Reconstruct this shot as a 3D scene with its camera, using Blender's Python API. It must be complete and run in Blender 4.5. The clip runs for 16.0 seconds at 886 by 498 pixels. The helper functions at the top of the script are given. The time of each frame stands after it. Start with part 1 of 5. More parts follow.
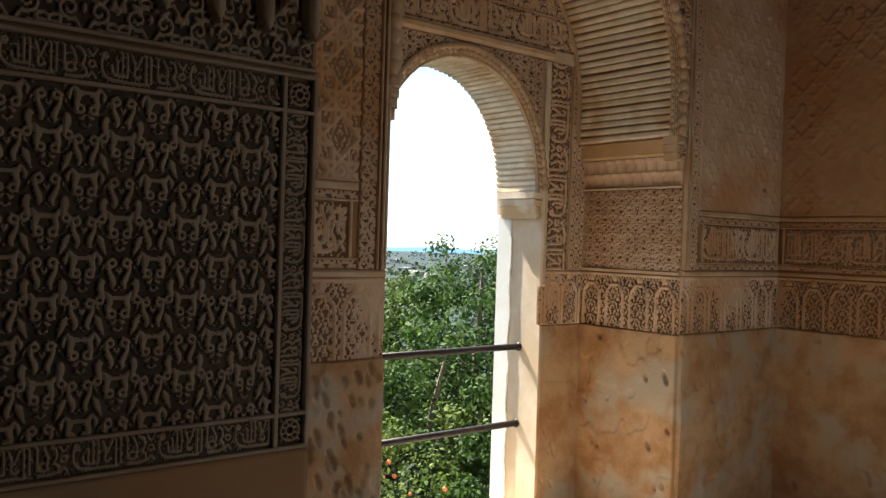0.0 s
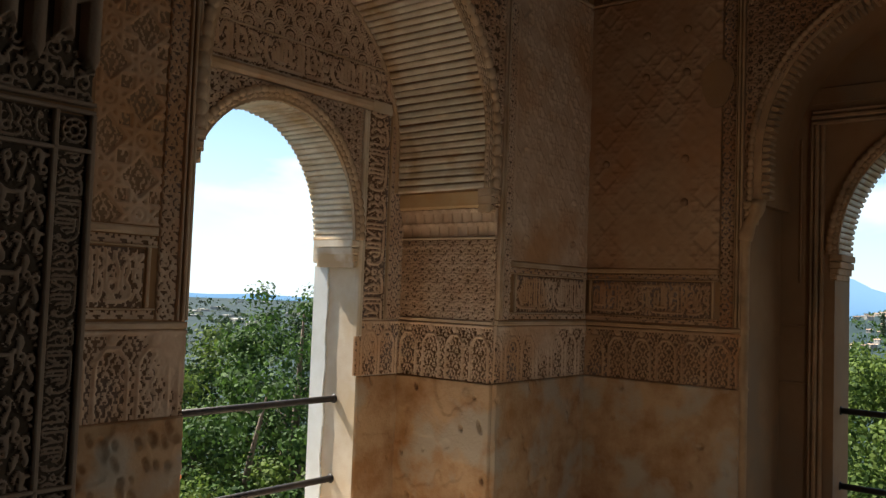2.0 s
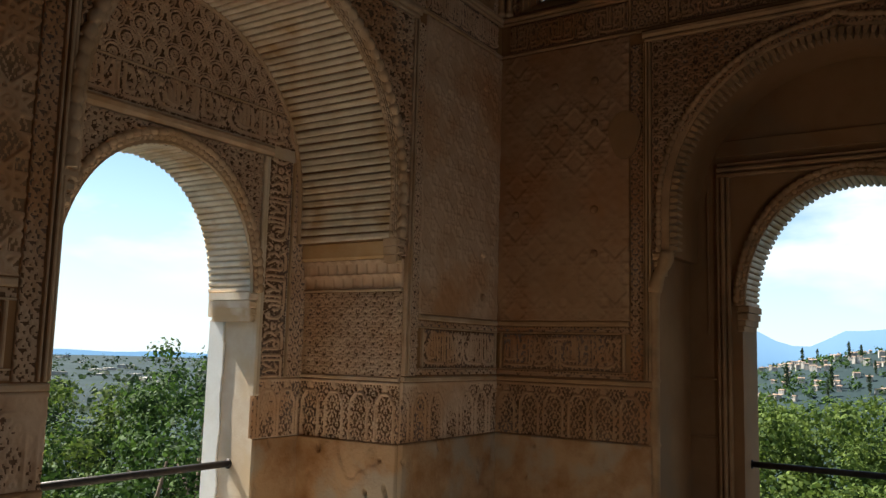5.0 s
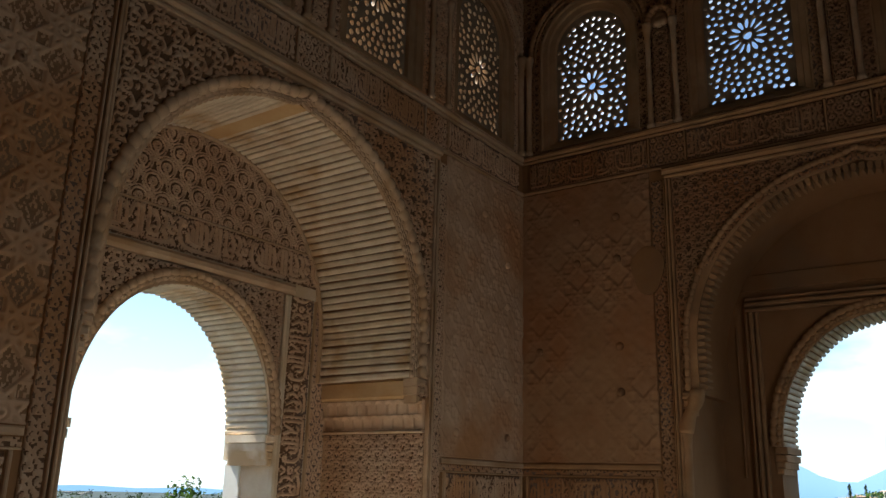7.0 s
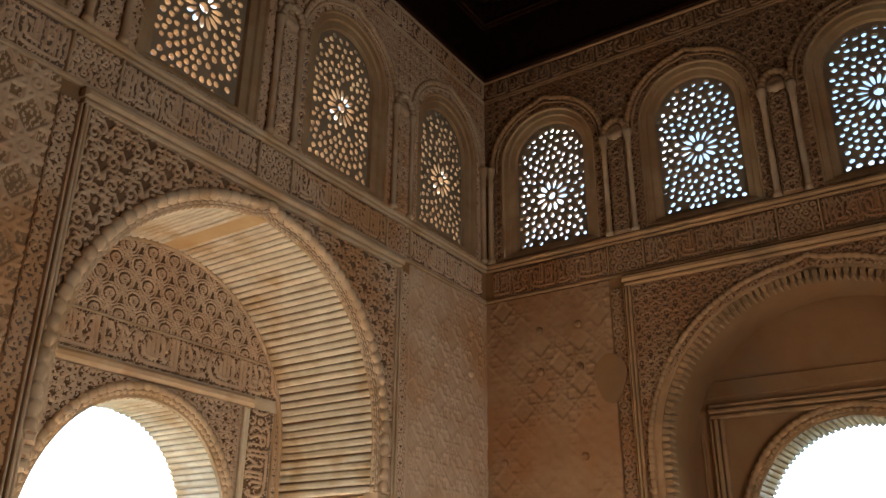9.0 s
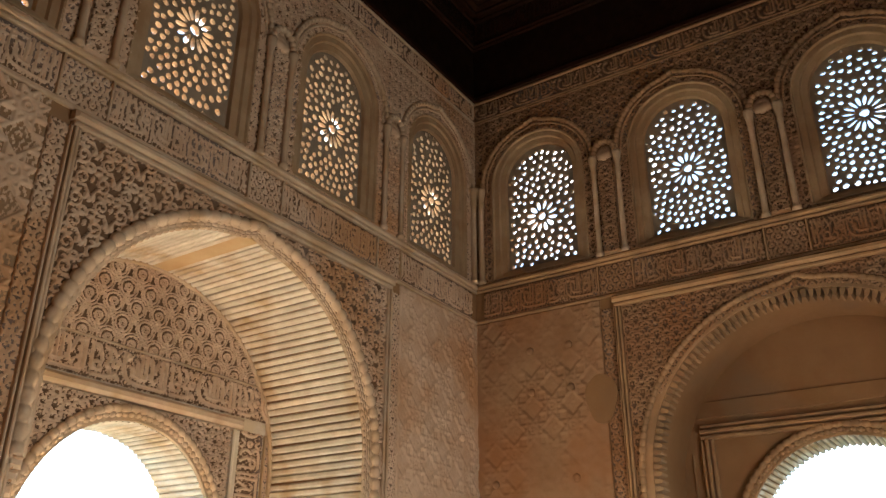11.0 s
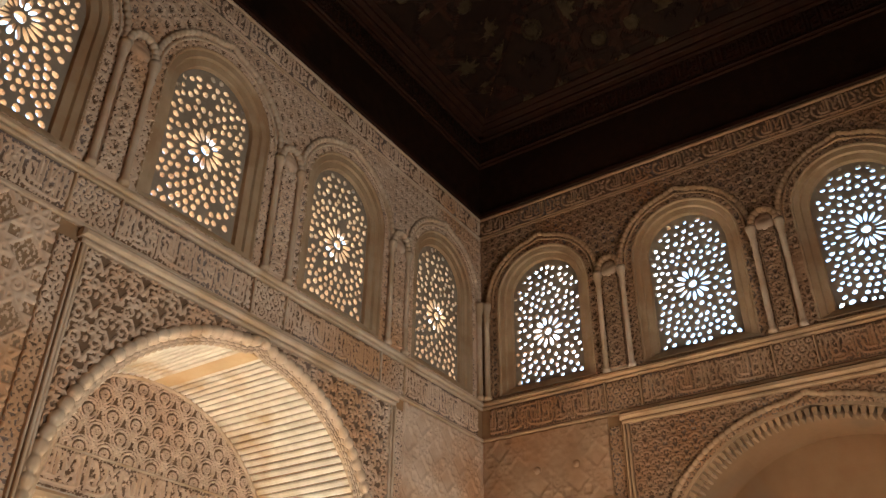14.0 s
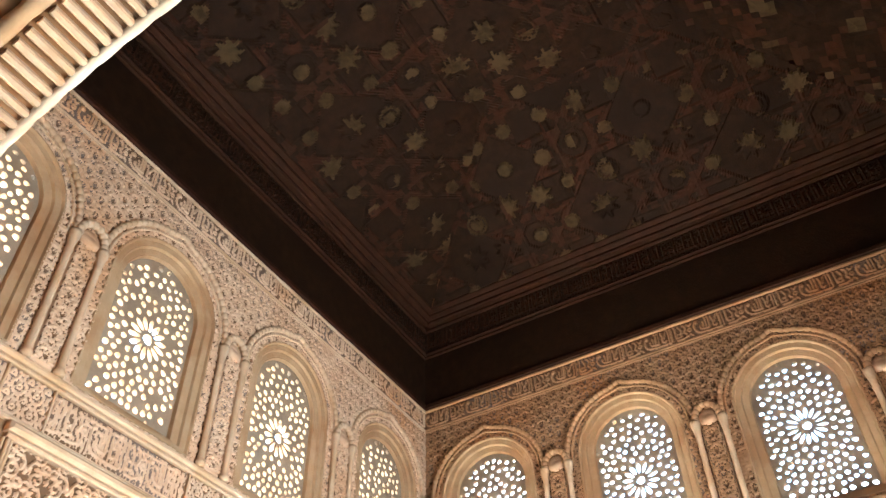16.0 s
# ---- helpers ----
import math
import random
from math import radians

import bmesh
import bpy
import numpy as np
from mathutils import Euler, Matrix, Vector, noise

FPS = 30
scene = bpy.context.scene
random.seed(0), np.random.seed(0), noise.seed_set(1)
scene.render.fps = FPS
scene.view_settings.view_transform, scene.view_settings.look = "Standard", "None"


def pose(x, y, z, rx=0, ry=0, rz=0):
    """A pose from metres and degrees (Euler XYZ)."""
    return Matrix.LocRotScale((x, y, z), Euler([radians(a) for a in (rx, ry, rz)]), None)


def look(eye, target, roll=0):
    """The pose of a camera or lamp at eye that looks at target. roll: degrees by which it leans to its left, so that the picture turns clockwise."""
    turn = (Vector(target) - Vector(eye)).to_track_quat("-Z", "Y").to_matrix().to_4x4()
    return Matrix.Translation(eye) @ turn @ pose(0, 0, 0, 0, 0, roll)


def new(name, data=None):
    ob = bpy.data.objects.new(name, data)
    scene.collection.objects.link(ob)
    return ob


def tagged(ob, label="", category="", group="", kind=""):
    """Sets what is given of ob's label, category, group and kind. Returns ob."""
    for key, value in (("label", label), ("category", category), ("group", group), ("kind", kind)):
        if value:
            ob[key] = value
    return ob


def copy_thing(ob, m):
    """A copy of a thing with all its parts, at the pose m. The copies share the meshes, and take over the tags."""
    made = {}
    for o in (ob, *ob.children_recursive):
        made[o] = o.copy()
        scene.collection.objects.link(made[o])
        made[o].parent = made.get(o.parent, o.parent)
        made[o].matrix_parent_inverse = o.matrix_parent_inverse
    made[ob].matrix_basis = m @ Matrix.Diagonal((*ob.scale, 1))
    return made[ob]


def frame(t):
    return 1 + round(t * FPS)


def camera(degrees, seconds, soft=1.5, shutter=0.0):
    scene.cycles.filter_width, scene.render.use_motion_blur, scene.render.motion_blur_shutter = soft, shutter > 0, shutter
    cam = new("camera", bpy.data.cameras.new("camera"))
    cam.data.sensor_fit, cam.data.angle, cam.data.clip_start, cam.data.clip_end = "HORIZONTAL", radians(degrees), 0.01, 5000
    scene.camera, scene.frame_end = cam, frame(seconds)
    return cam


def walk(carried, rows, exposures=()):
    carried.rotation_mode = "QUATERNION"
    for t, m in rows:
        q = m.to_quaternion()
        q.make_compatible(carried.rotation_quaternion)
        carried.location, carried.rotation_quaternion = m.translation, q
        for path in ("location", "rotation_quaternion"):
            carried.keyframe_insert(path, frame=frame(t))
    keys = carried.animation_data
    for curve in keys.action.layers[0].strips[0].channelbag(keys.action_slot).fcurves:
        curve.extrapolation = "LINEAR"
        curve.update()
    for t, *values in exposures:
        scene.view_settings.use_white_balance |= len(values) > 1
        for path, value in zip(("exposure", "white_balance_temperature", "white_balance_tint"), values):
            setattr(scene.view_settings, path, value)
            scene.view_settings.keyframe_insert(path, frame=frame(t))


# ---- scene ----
cam = camera(55.9, 16.0, soft=1.4)
PATH = [
    (0, (-4.975, -2.785, 1.633), (-3.719, -1.229, 1.613), 1.8),
    (0.5, (-4.959, -2.789, 1.64), (-3.63, -1.295, 1.66), 2.0),
    (1, (-4.932, -2.782, 1.645), (-3.529, -1.358, 1.703), 2.1),
    (1.5, (-4.901, -2.774, 1.645), (-3.419, -1.434, 1.736), 2.1),
    (2, (-4.881, -2.765, 1.646), (-3.336, -1.5, 1.753), 2.1),
    (2.5, (-4.868, -2.742, 1.646), (-3.284, -1.527, 1.766), 2.1),
    (3, (-4.881, -2.712, 1.636), (-3.253, -1.559, 1.775), 2.0),
    (3.2, (-4.877, -2.699, 1.64), (-3.229, -1.574, 1.782), 1.9),
    (5.5, (-4.642, -2.703, 1.651), (-3.004, -1.597, 1.953), 1.4),
    (6, (-4.632, -2.683, 1.663), (-3.019, -1.566, 2.048), 1.6),
    (6.5, (-4.621, -2.689, 1.685), (-3.034, -1.561, 2.142), 1.4),
    (7, (-4.616, -2.704, 1.698), (-3.06, -1.573, 2.246), 1.6),
    (7.5, (-4.615, -2.707, 1.709), (-3.077, -1.596, 2.341), 1.3),
    (8, (-4.617, -2.74, 1.719), (-3.087, -1.654, 2.414), 1.0),
    (8.5, (-4.603, -2.755, 1.721), (-3.075, -1.699, 2.461), 0.6),
    (9, (-4.592, -2.76, 1.725), (-3.069, -1.727, 2.508), 0.6),
    (11.5, (-4.596, -2.778, 1.731), (-3.08, -1.774, 2.561), 0.2),
    (12, (-4.597, -2.787, 1.729), (-3.085, -1.784, 2.57), 0.2),
    (12.5, (-4.595, -2.794, 1.732), (-3.09, -1.79, 2.586), 0.3),
    (13, (-4.588, -2.807, 1.737), (-3.094, -1.806, 2.613), 0.3),
    (13.5, (-4.588, -2.803, 1.744), (-3.134, -1.827, 2.709), 0.4),
    (14, (-4.577, -2.813, 1.742), (-3.181, -1.852, 2.805), 0.8),
    (14.5, (-4.589, -2.806, 1.76), (-3.247, -1.881, 2.919), 0.8),
    (15, (-4.594, -2.833, 1.765), (-3.291, -1.972, 3.013), 0.4),
    (15.5, (-4.592, -2.822, 1.769), (-3.318, -2.053, 3.105), -0.8),
    (16, (-4.605, -2.829, 1.77), (-3.371, -2.123, 3.177), -1.4),
]
EXPOSURES = [(0, 2.3, 6450, 7), (1.2, 2.1, 6450, 7), (2, 1.6, 6350, 7), (3, 1.28, 6300, 6), (5.5, 1.6, 6400, 6), (7, 1.82, 6300, 6), (8, 2.35, 6300, 6), (8.5, 2.7, 6350, 6), (9, 3.45, 6400, 6), (12.5, 4.03, 6300, 6), (14, 4.5, 5850, 5), (15, 5.22, 5600, 4), (15.5, 5.65, 5450, 3), (16, 6.35, 5350, 2)]
walk(cam, [(t, look(eye, target, roll)) for t, eye, target, roll in PATH], exposures=EXPOSURES)
# ---------------------------------------------------------------- light
world = bpy.data.worlds.new("sky")
scene.world = world
world.use_nodes = True
SUN_AZ, SUN_EL = radians(97.0), radians(50.0)      # from +x towards +y
to_sun = Vector((math.cos(SUN_AZ) * math.cos(SUN_EL), math.sin(SUN_AZ) * math.cos(SUN_EL), math.sin(SUN_EL)))
wt = world.node_tree
bg = wt.nodes["Background"]
sky = wt.nodes.new("ShaderNodeTexSky")
sky.sky_type, sky.sun_disc = "NISHITA", False
sky.sun_elevation, sky.sun_rotation = SUN_EL, math.pi / 2 - SUN_AZ
sky.air_density, sky.dust_density, sky.ozone_density = 1.0, 0.0, 1.0
coord = wt.nodes.new("ShaderNodeTexCoord")
squash = wt.nodes.new("ShaderNodeMapping")
squash.inputs["Scale"].default_value = (3.0, 3.0, 9.0)
cloud = wt.nodes.new("ShaderNodeTexNoise")
cloud.inputs["Scale"].default_value, cloud.inputs["Detail"].default_value = 1.6, 7.0
ramp = wt.nodes.new("ShaderNodeValToRGB")
ramp.color_ramp.elements[0].position, ramp.color_ramp.elements[1].position = 0.50, 0.68
mixc = wt.nodes.new("ShaderNodeMix")
mixc.data_type = "RGBA"
mixc.inputs["B"].default_value = (7.6, 7.9, 8.2, 1)
wt.links.new(coord.outputs["Generated"], squash.inputs["Vector"])
wt.links.new(squash.outputs["Vector"], cloud.inputs["Vector"])
wt.links.new(cloud.outputs["Fac"], ramp.inputs["Fac"])
wt.links.new(ramp.outputs["Color"], mixc.inputs["Factor"])
wt.links.new(sky.outputs["Color"], mixc.inputs["A"])
rise = wt.nodes.new("ShaderNodeSeparateXYZ")
low = wt.nodes.new("ShaderNodeMapRange")
low.inputs["From Min"].default_value, low.inputs["From Max"].default_value = 0.0, 0.20
low.inputs["To Min"].default_value, low.inputs["To Max"].default_value = 0.75, 0.0
pale = wt.nodes.new("ShaderNodeMix")
pale.data_type = "RGBA"
pale.inputs["B"].default_value = (4.6, 5.9, 7.2, 1)
wt.links.new(coord.outputs["Generated"], rise.inputs["Vector"])
wt.links.new(rise.outputs["Z"], low.inputs["Value"])
wt.links.new(low.outputs["Result"], pale.inputs["Factor"])
wt.links.new(mixc.outputs["Result"], pale.inputs["A"])
wt.links.new(pale.outputs["Result"], bg.inputs["Color"])
bg.inputs["Strength"].default_value = 0.058

sun_data = bpy.data.lights.new("sun", "SUN")
sun_data.energy, sun_data.angle, sun_data.color = 5.0, radians(0.5), (1.0, 0.93, 0.82)
new("sun", sun_data).matrix_world = look(to_sun * 50, (0, 0, 0))

# Fill lamp in the unseen south opening, added to brighten the north wall.
south = bpy.data.lights.new("south_fill", "AREA")
south.shape, south.size, south.size_y, south.energy, south.color = "RECTANGLE", 1.25, 2.5, 4.6, (1.0, 0.95, 0.87)
new("south_fill", south).matrix_world = look((-2.035, -4.55, 1.35), (-2.035, 0.0, 1.6))

# ---------------------------------------------------------------- materials


def material(name, base, second, scale=6.0, rough=0.85, bump=0.3, fine=90.0, metal=0.0, third=None, patch=1.3, vary=0.0, spread=(0.35, 0.65), gloss=0.2):
    """A worn surface: two base tones mixed by noise, a third in larger patches, fine grain as relief."""
    m = bpy.data.materials.new(name)
    m.use_nodes = True
    nt = m.node_tree
    p = nt.nodes["Principled BSDF"]
    p.inputs["Roughness"].default_value, p.inputs["Metallic"].default_value, p.inputs["Specular IOR Level"].default_value = rough, metal, gloss
    geo = nt.nodes.new("ShaderNodeNewGeometry")
    n1 = nt.nodes.new("ShaderNodeTexNoise")
    n1.inputs["Scale"].default_value, n1.inputs["Detail"].default_value, n1.inputs["Roughness"].default_value = scale, 8, 0.62
    nt.links.new(geo.outputs["Position"], n1.inputs["Vector"])
    r1 = nt.nodes.new("ShaderNodeValToRGB")
    r1.color_ramp.elements[0].position, r1.color_ramp.elements[1].position = spread
    r1.color_ramp.elements[0].color, r1.color_ramp.elements[1].color = (*base, 1), (*second, 1)
    nt.links.new(n1.outputs["Fac"], r1.inputs["Fac"])
    out = r1.outputs["Color"]
    if third:
        n2 = nt.nodes.new("ShaderNodeTexNoise")
        n2.inputs["Scale"].default_value, n2.inputs["Detail"].default_value = patch, 9
        nt.links.new(geo.outputs["Position"], n2.inputs["Vector"])
        r2 = nt.nodes.new("ShaderNodeValToRGB")
        r2.color_ramp.elements[0].position, r2.color_ramp.elements[1].position = 0.5, 0.62
        nt.links.new(n2.outputs["Fac"], r2.inputs["Fac"])
        mx = nt.nodes.new("ShaderNodeMix")
        mx.data_type = "RGBA"
        mx.inputs["B"].default_value = (*third, 1)
        nt.links.new(r2.outputs["Color"], mx.inputs["Factor"])
        nt.links.new(out, mx.inputs["A"])
        out = mx.outputs["Result"]
    if vary:
        info = nt.nodes.new("ShaderNodeObjectInfo")
        hsv = nt.nodes.new("ShaderNodeHueSaturation")
        mul = nt.nodes.new("ShaderNodeMapRange")
        mul.inputs["To Min"].default_value, mul.inputs["To Max"].default_value = 1 - vary, 1 + vary
        nt.links.new(info.outputs["Random"], mul.inputs["Value"])
        nt.links.new(mul.outputs["Result"], hsv.inputs["Value"])
        nt.links.new(out, hsv.inputs["Color"])
        out = hsv.outputs["Color"]
    nt.links.new(out, p.inputs["Base Color"])
    if bump:
        n3 = nt.nodes.new("ShaderNodeTexNoise")
        n3.inputs["Scale"].default_value, n3.inputs["Detail"].default_value = fine, 6
        nt.links.new(geo.outputs["Position"], n3.inputs["Vector"])
        b = nt.nodes.new("ShaderNodeBump")
        b.inputs["Strength"].default_value, b.inputs["Distance"].default_value = bump, 0.004
        nt.links.new(n3.outputs["Fac"], b.inputs["Height"])
        nt.links.new(b.outputs["Normal"], p.inputs["Normal"])
    return m


STUCCO = material("stucco", (0.53, 0.34, 0.215), (0.65, 0.465, 0.32), 5, 0.9, 0.35, 140, third=(0.51, 0.275, 0.135), patch=1.1)
# East wall stucco: ochre staining, darkened further to stand for backlight.
OCHRE_SHADED = material("shaded_ochre_stucco", (0.34, 0.185, 0.095), (0.42, 0.255, 0.145), 4, 0.9, 0.35, 140, third=(0.36, 0.172, 0.078), patch=1.3)
# Sunk parts of the carving: shade between raised parts, put into the colour.
GROUND_SHADE = material("stucco_ground", (0.13, 0.07, 0.036), (0.21, 0.12, 0.065), 9, 0.95, 0.3, 160, third=(0.20, 0.14, 0.11), patch=2.0)
HOLLOW_SHADE = material("stucco_hollow_shade", (0.25, 0.145, 0.075), (0.33, 0.20, 0.11), 9, 0.95, 0.3, 160, third=(0.27, 0.16, 0.085), patch=2.0)
# Entrance jamb stucco, darkened so its colour carries the weak light there.
DARK_STUCCO = material("shaded_stucco", (0.30, 0.215, 0.15), (0.37, 0.27, 0.19), 7, 0.9, 0.35, 160, third=(0.28, 0.19, 0.125), patch=2.2)
# Hollows of the jamb carving, their shade painted in.
JAMB_GROUND_SHADE = material("shaded_stucco_ground", (0.055, 0.038, 0.025), (0.10, 0.07, 0.045), 12, 0.95, 0.3, 160)
PLASTER = material("old_plaster", (0.31, 0.155, 0.066), (0.44, 0.275, 0.15), 4.2, 0.88, 0.7, 60, third=(0.39, 0.305, 0.22), patch=3.4, spread=(0.38, 0.60))
SMOOTH = material("smooth_plaster", (0.275, 0.140, 0.060), (0.34, 0.185, 0.085), 2.4, 0.88, 0.2, 45, third=(0.26, 0.155, 0.082), patch=1.4)
PALE = material("pale_plaster", (0.60, 0.465, 0.325), (0.70, 0.60, 0.47), 5, 0.9, 0.4, 70, third=(0.62, 0.48, 0.32), patch=3.5)
TRIM = material("moulded_plaster", (0.48, 0.325, 0.205), (0.60, 0.44, 0.30), 8, 0.85, 0.35, 90, third=(0.46, 0.30, 0.17), patch=4)
# East wall trim, with the backlit wall's shade mixed into its ochre.
OCHRE_TRIM_SHADED = material("shaded_ochre_moulding", (0.37, 0.205, 0.10), (0.46, 0.275, 0.145), 8, 0.87, 0.35, 90, third=(0.30, 0.175, 0.09), patch=4)
LEDGE = material("ochre_plaster", (0.52, 0.32, 0.15), (0.62, 0.42, 0.23), 4, 0.85, 0.3, 60, third=(0.56, 0.33, 0.14), patch=2.5)
SURROUNDS = material("worn_plaster", (0.36, 0.225, 0.12), (0.44, 0.295, 0.17), 7, 0.9, 0.4, 90, third=(0.33, 0.19, 0.095), patch=3)
RIBS = material("rib_plaster", (0.66, 0.54, 0.41), (0.77, 0.67, 0.54), 9, 0.88, 0.35, 90, third=(0.56, 0.39, 0.23), patch=3, vary=0.09)
LATTICE = material("lattice_plaster", (0.25, 0.18, 0.12), (0.33, 0.25, 0.175), 9, 0.9, 0.3, 90)
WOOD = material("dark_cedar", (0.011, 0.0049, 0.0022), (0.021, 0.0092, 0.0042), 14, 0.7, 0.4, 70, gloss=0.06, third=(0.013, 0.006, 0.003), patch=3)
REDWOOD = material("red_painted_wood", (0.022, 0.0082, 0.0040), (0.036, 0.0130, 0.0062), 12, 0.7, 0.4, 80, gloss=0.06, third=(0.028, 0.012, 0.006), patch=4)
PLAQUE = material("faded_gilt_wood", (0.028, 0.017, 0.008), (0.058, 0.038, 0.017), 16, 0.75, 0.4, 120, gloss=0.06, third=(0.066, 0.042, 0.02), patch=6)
IRON = material("painted_iron", (0.035, 0.030, 0.028), (0.06, 0.05, 0.045), 30, 0.5, 0.15, 200, metal=0.3)
TILE = material("marble_floor", (0.46, 0.39, 0.30), (0.56, 0.49, 0.39), 5, 0.5, 0.2, 60)
BARK = material("bark", (0.10, 0.075, 0.055), (0.17, 0.13, 0.10), 12, 0.9, 0.8, 30)
# Land colour leans blue to stand for haze over the valley.
SOIL = material("hazy_land", (0.011, 0.024, 0.025), (0.024, 0.040, 0.044), 0.02, 0.95, 0, third=(0.012, 0.022, 0.025), patch=0.006)
WHITE_STRIP = material("white_strip", (0.74, 0.71, 0.65), (0.82, 0.80, 0.76), 6, 0.9, 0.3, 60)
ROOF = material("clay_roof", (0.26, 0.17, 0.12), (0.36, 0.25, 0.18), 0.4, 0.9, 0, vary=0.2)
LIME = material("limewash", (0.27, 0.245, 0.215), (0.44, 0.41, 0.37), 0.2, 0.9, 0, vary=0.15)
# Ridges carry distance haze in their blue and in a faint emission.
HILLS = material("hazy_hills", (0.04, 0.06, 0.09), (0.05, 0.07, 0.10), 0.002, 1.0, 0)


haze_glow = HILLS.node_tree.nodes["Principled BSDF"]
haze_glow.inputs["Emission Color"].default_value, haze_glow.inputs["Emission Strength"].default_value = (0.10, 0.185, 0.29, 1), 1.0


def leaf_material(name, base, tip):
    m = bpy.data.materials.new(name)
    m.use_nodes = True
    nt = m.node_tree
    p = nt.nodes["Principled BSDF"]
    p.inputs["Roughness"].default_value, p.inputs["Specular IOR Level"].default_value = 0.7, 0.2
    geo = nt.nodes.new("ShaderNodeNewGeometry")
    r = nt.nodes.new("ShaderNodeValToRGB")
    r.color_ramp.elements[0].color, r.color_ramp.elements[1].color = (*base, 1), (*tip, 1)
    nt.links.new(geo.outputs["Random Per Island"], r.inputs["Fac"])
    nt.links.new(r.outputs["Color"], p.inputs["Base Color"])
    tr = nt.nodes.new("ShaderNodeBsdfTranslucent")
    nt.links.new(r.outputs["Color"], tr.inputs["Color"])
    mx = nt.nodes.new("ShaderNodeMixShader")
    mx.inputs["Fac"].default_value = 0.35
    nt.links.new(p.outputs["BSDF"], mx.inputs[1])
    nt.links.new(tr.outputs["BSDF"], mx.inputs[2])
    nt.links.new(mx.outputs["Shader"], nt.nodes["Material Output"].inputs["Surface"])
    return m


LEAF = leaf_material("leaf_green", (0.012, 0.032, 0.008), (0.072, 0.130, 0.024))
LEAF_LIGHT = leaf_material("leaf_light", (0.034, 0.066, 0.012), (0.120, 0.165, 0.030))
LEAF_DARK = leaf_material("leaf_dark", (0.014, 0.028, 0.011), (0.04, 0.062, 0.024))
FRUIT = material("red_fruit", (0.42, 0.10, 0.04), (0.55, 0.2, 0.08), 20, 0.5, 0)

# ---------------------------------------------------------------- building helpers
ROOM, TOP = 4.07, 5.45
CEN = ROOM / 2
Z0, ZC = 2.25, 2.50                 # spring of the great arches and the centre of their round part


def basis(origin, right, normal):
    """A wall's own axes: u to the right, v up, w out of the wall."""
    m = Matrix.Identity(4)
    up = Vector((0, 0, 1))
    for i, a in enumerate((Vector(right), up, Vector(normal))):
        for j in range(3):
            m[j][i] = a[j]
    m.translation = Vector(origin)
    return m


WALL_A = basis((-ROOM, 0, 0), (1, 0, 0), (0, -1, 0))
WALL_B = basis((0, 0, 0), (0, -1, 0), (-1, 0, 0))
WALL_C = basis((0, -ROOM, 0), (-1, 0, 0), (0, 1, 0))
WALL_D = basis((-ROOM, -ROOM, 0), (0, 1, 0), (1, 0, 0))


def shift(m, u=0, v=0, w=0):
    return m @ Matrix.Translation((u, v, w))


def link(name, me, parent=None, label="", smooth=False):
    ob = new(name, me)
    if parent:
        ob.parent = parent
    if label:
        ob["label"] = label
    if smooth:
        me.polygons.foreach_set("use_smooth", [True] * len(me.polygons))
    return ob


class Acc:
    """Gathers vertices, faces and material slots for one mesh."""

    def __init__(self, *mats):
        self.v, self.f, self.m, self.mats = [], [], [], mats

    def add(self, verts, faces, slot=0):
        n = len(self.v)
        self.v.extend(tuple(v) for v in verts)
        self.f.extend(tuple(i + n for i in f) for f in faces)
        self.m.extend([slot] * len(faces))

    def box(self, m, lo, hi, slot=0, bevel=0.0):
        """A block in the axes of m, its front edges chamfered."""
        (x0, y0, z0), (x1, y1, z1) = lo, hi
        b = bevel
        vs = [(x0, y0, z0), (x1, y0, z0), (x1, y1, z0), (x0, y1, z0), (x0, y0, z1 - b), (x1, y0, z1 - b), (x1, y1, z1 - b), (x0, y1, z1 - b),
              (x0 + b, y0 + b, z1), (x1 - b, y0 + b, z1), (x1 - b, y1 - b, z1), (x0 + b, y1 - b, z1)]
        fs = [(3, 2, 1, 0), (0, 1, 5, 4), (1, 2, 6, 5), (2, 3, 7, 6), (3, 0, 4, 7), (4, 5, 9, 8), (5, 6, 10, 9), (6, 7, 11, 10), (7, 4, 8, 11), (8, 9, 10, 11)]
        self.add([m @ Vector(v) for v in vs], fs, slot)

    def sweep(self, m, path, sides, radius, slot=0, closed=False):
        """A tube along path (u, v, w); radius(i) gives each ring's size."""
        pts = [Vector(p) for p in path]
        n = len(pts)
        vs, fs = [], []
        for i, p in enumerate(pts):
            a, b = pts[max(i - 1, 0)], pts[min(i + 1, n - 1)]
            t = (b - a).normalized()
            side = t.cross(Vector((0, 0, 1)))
            side = side.normalized() if side.length > 1e-4 else Vector((1, 0, 0))
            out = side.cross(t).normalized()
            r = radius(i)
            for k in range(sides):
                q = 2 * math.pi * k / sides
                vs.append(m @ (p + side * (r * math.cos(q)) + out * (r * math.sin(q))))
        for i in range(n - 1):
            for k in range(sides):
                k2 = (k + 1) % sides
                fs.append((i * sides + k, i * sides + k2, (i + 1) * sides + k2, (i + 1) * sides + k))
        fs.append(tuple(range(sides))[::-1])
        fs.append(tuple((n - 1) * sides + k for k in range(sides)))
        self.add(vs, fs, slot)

    def mesh(self, name):
        me = bpy.data.meshes.new(name)
        me.from_pydata(self.v, [], self.f)
        for mat in self.mats:
            me.materials.append(mat)
        me.polygons.foreach_set("material_index", self.m)
        me.update()
        return me

    def done(self, name, parent=None, label="", smooth=False):
        return link(name, self.mesh(name), parent, label, smooth)


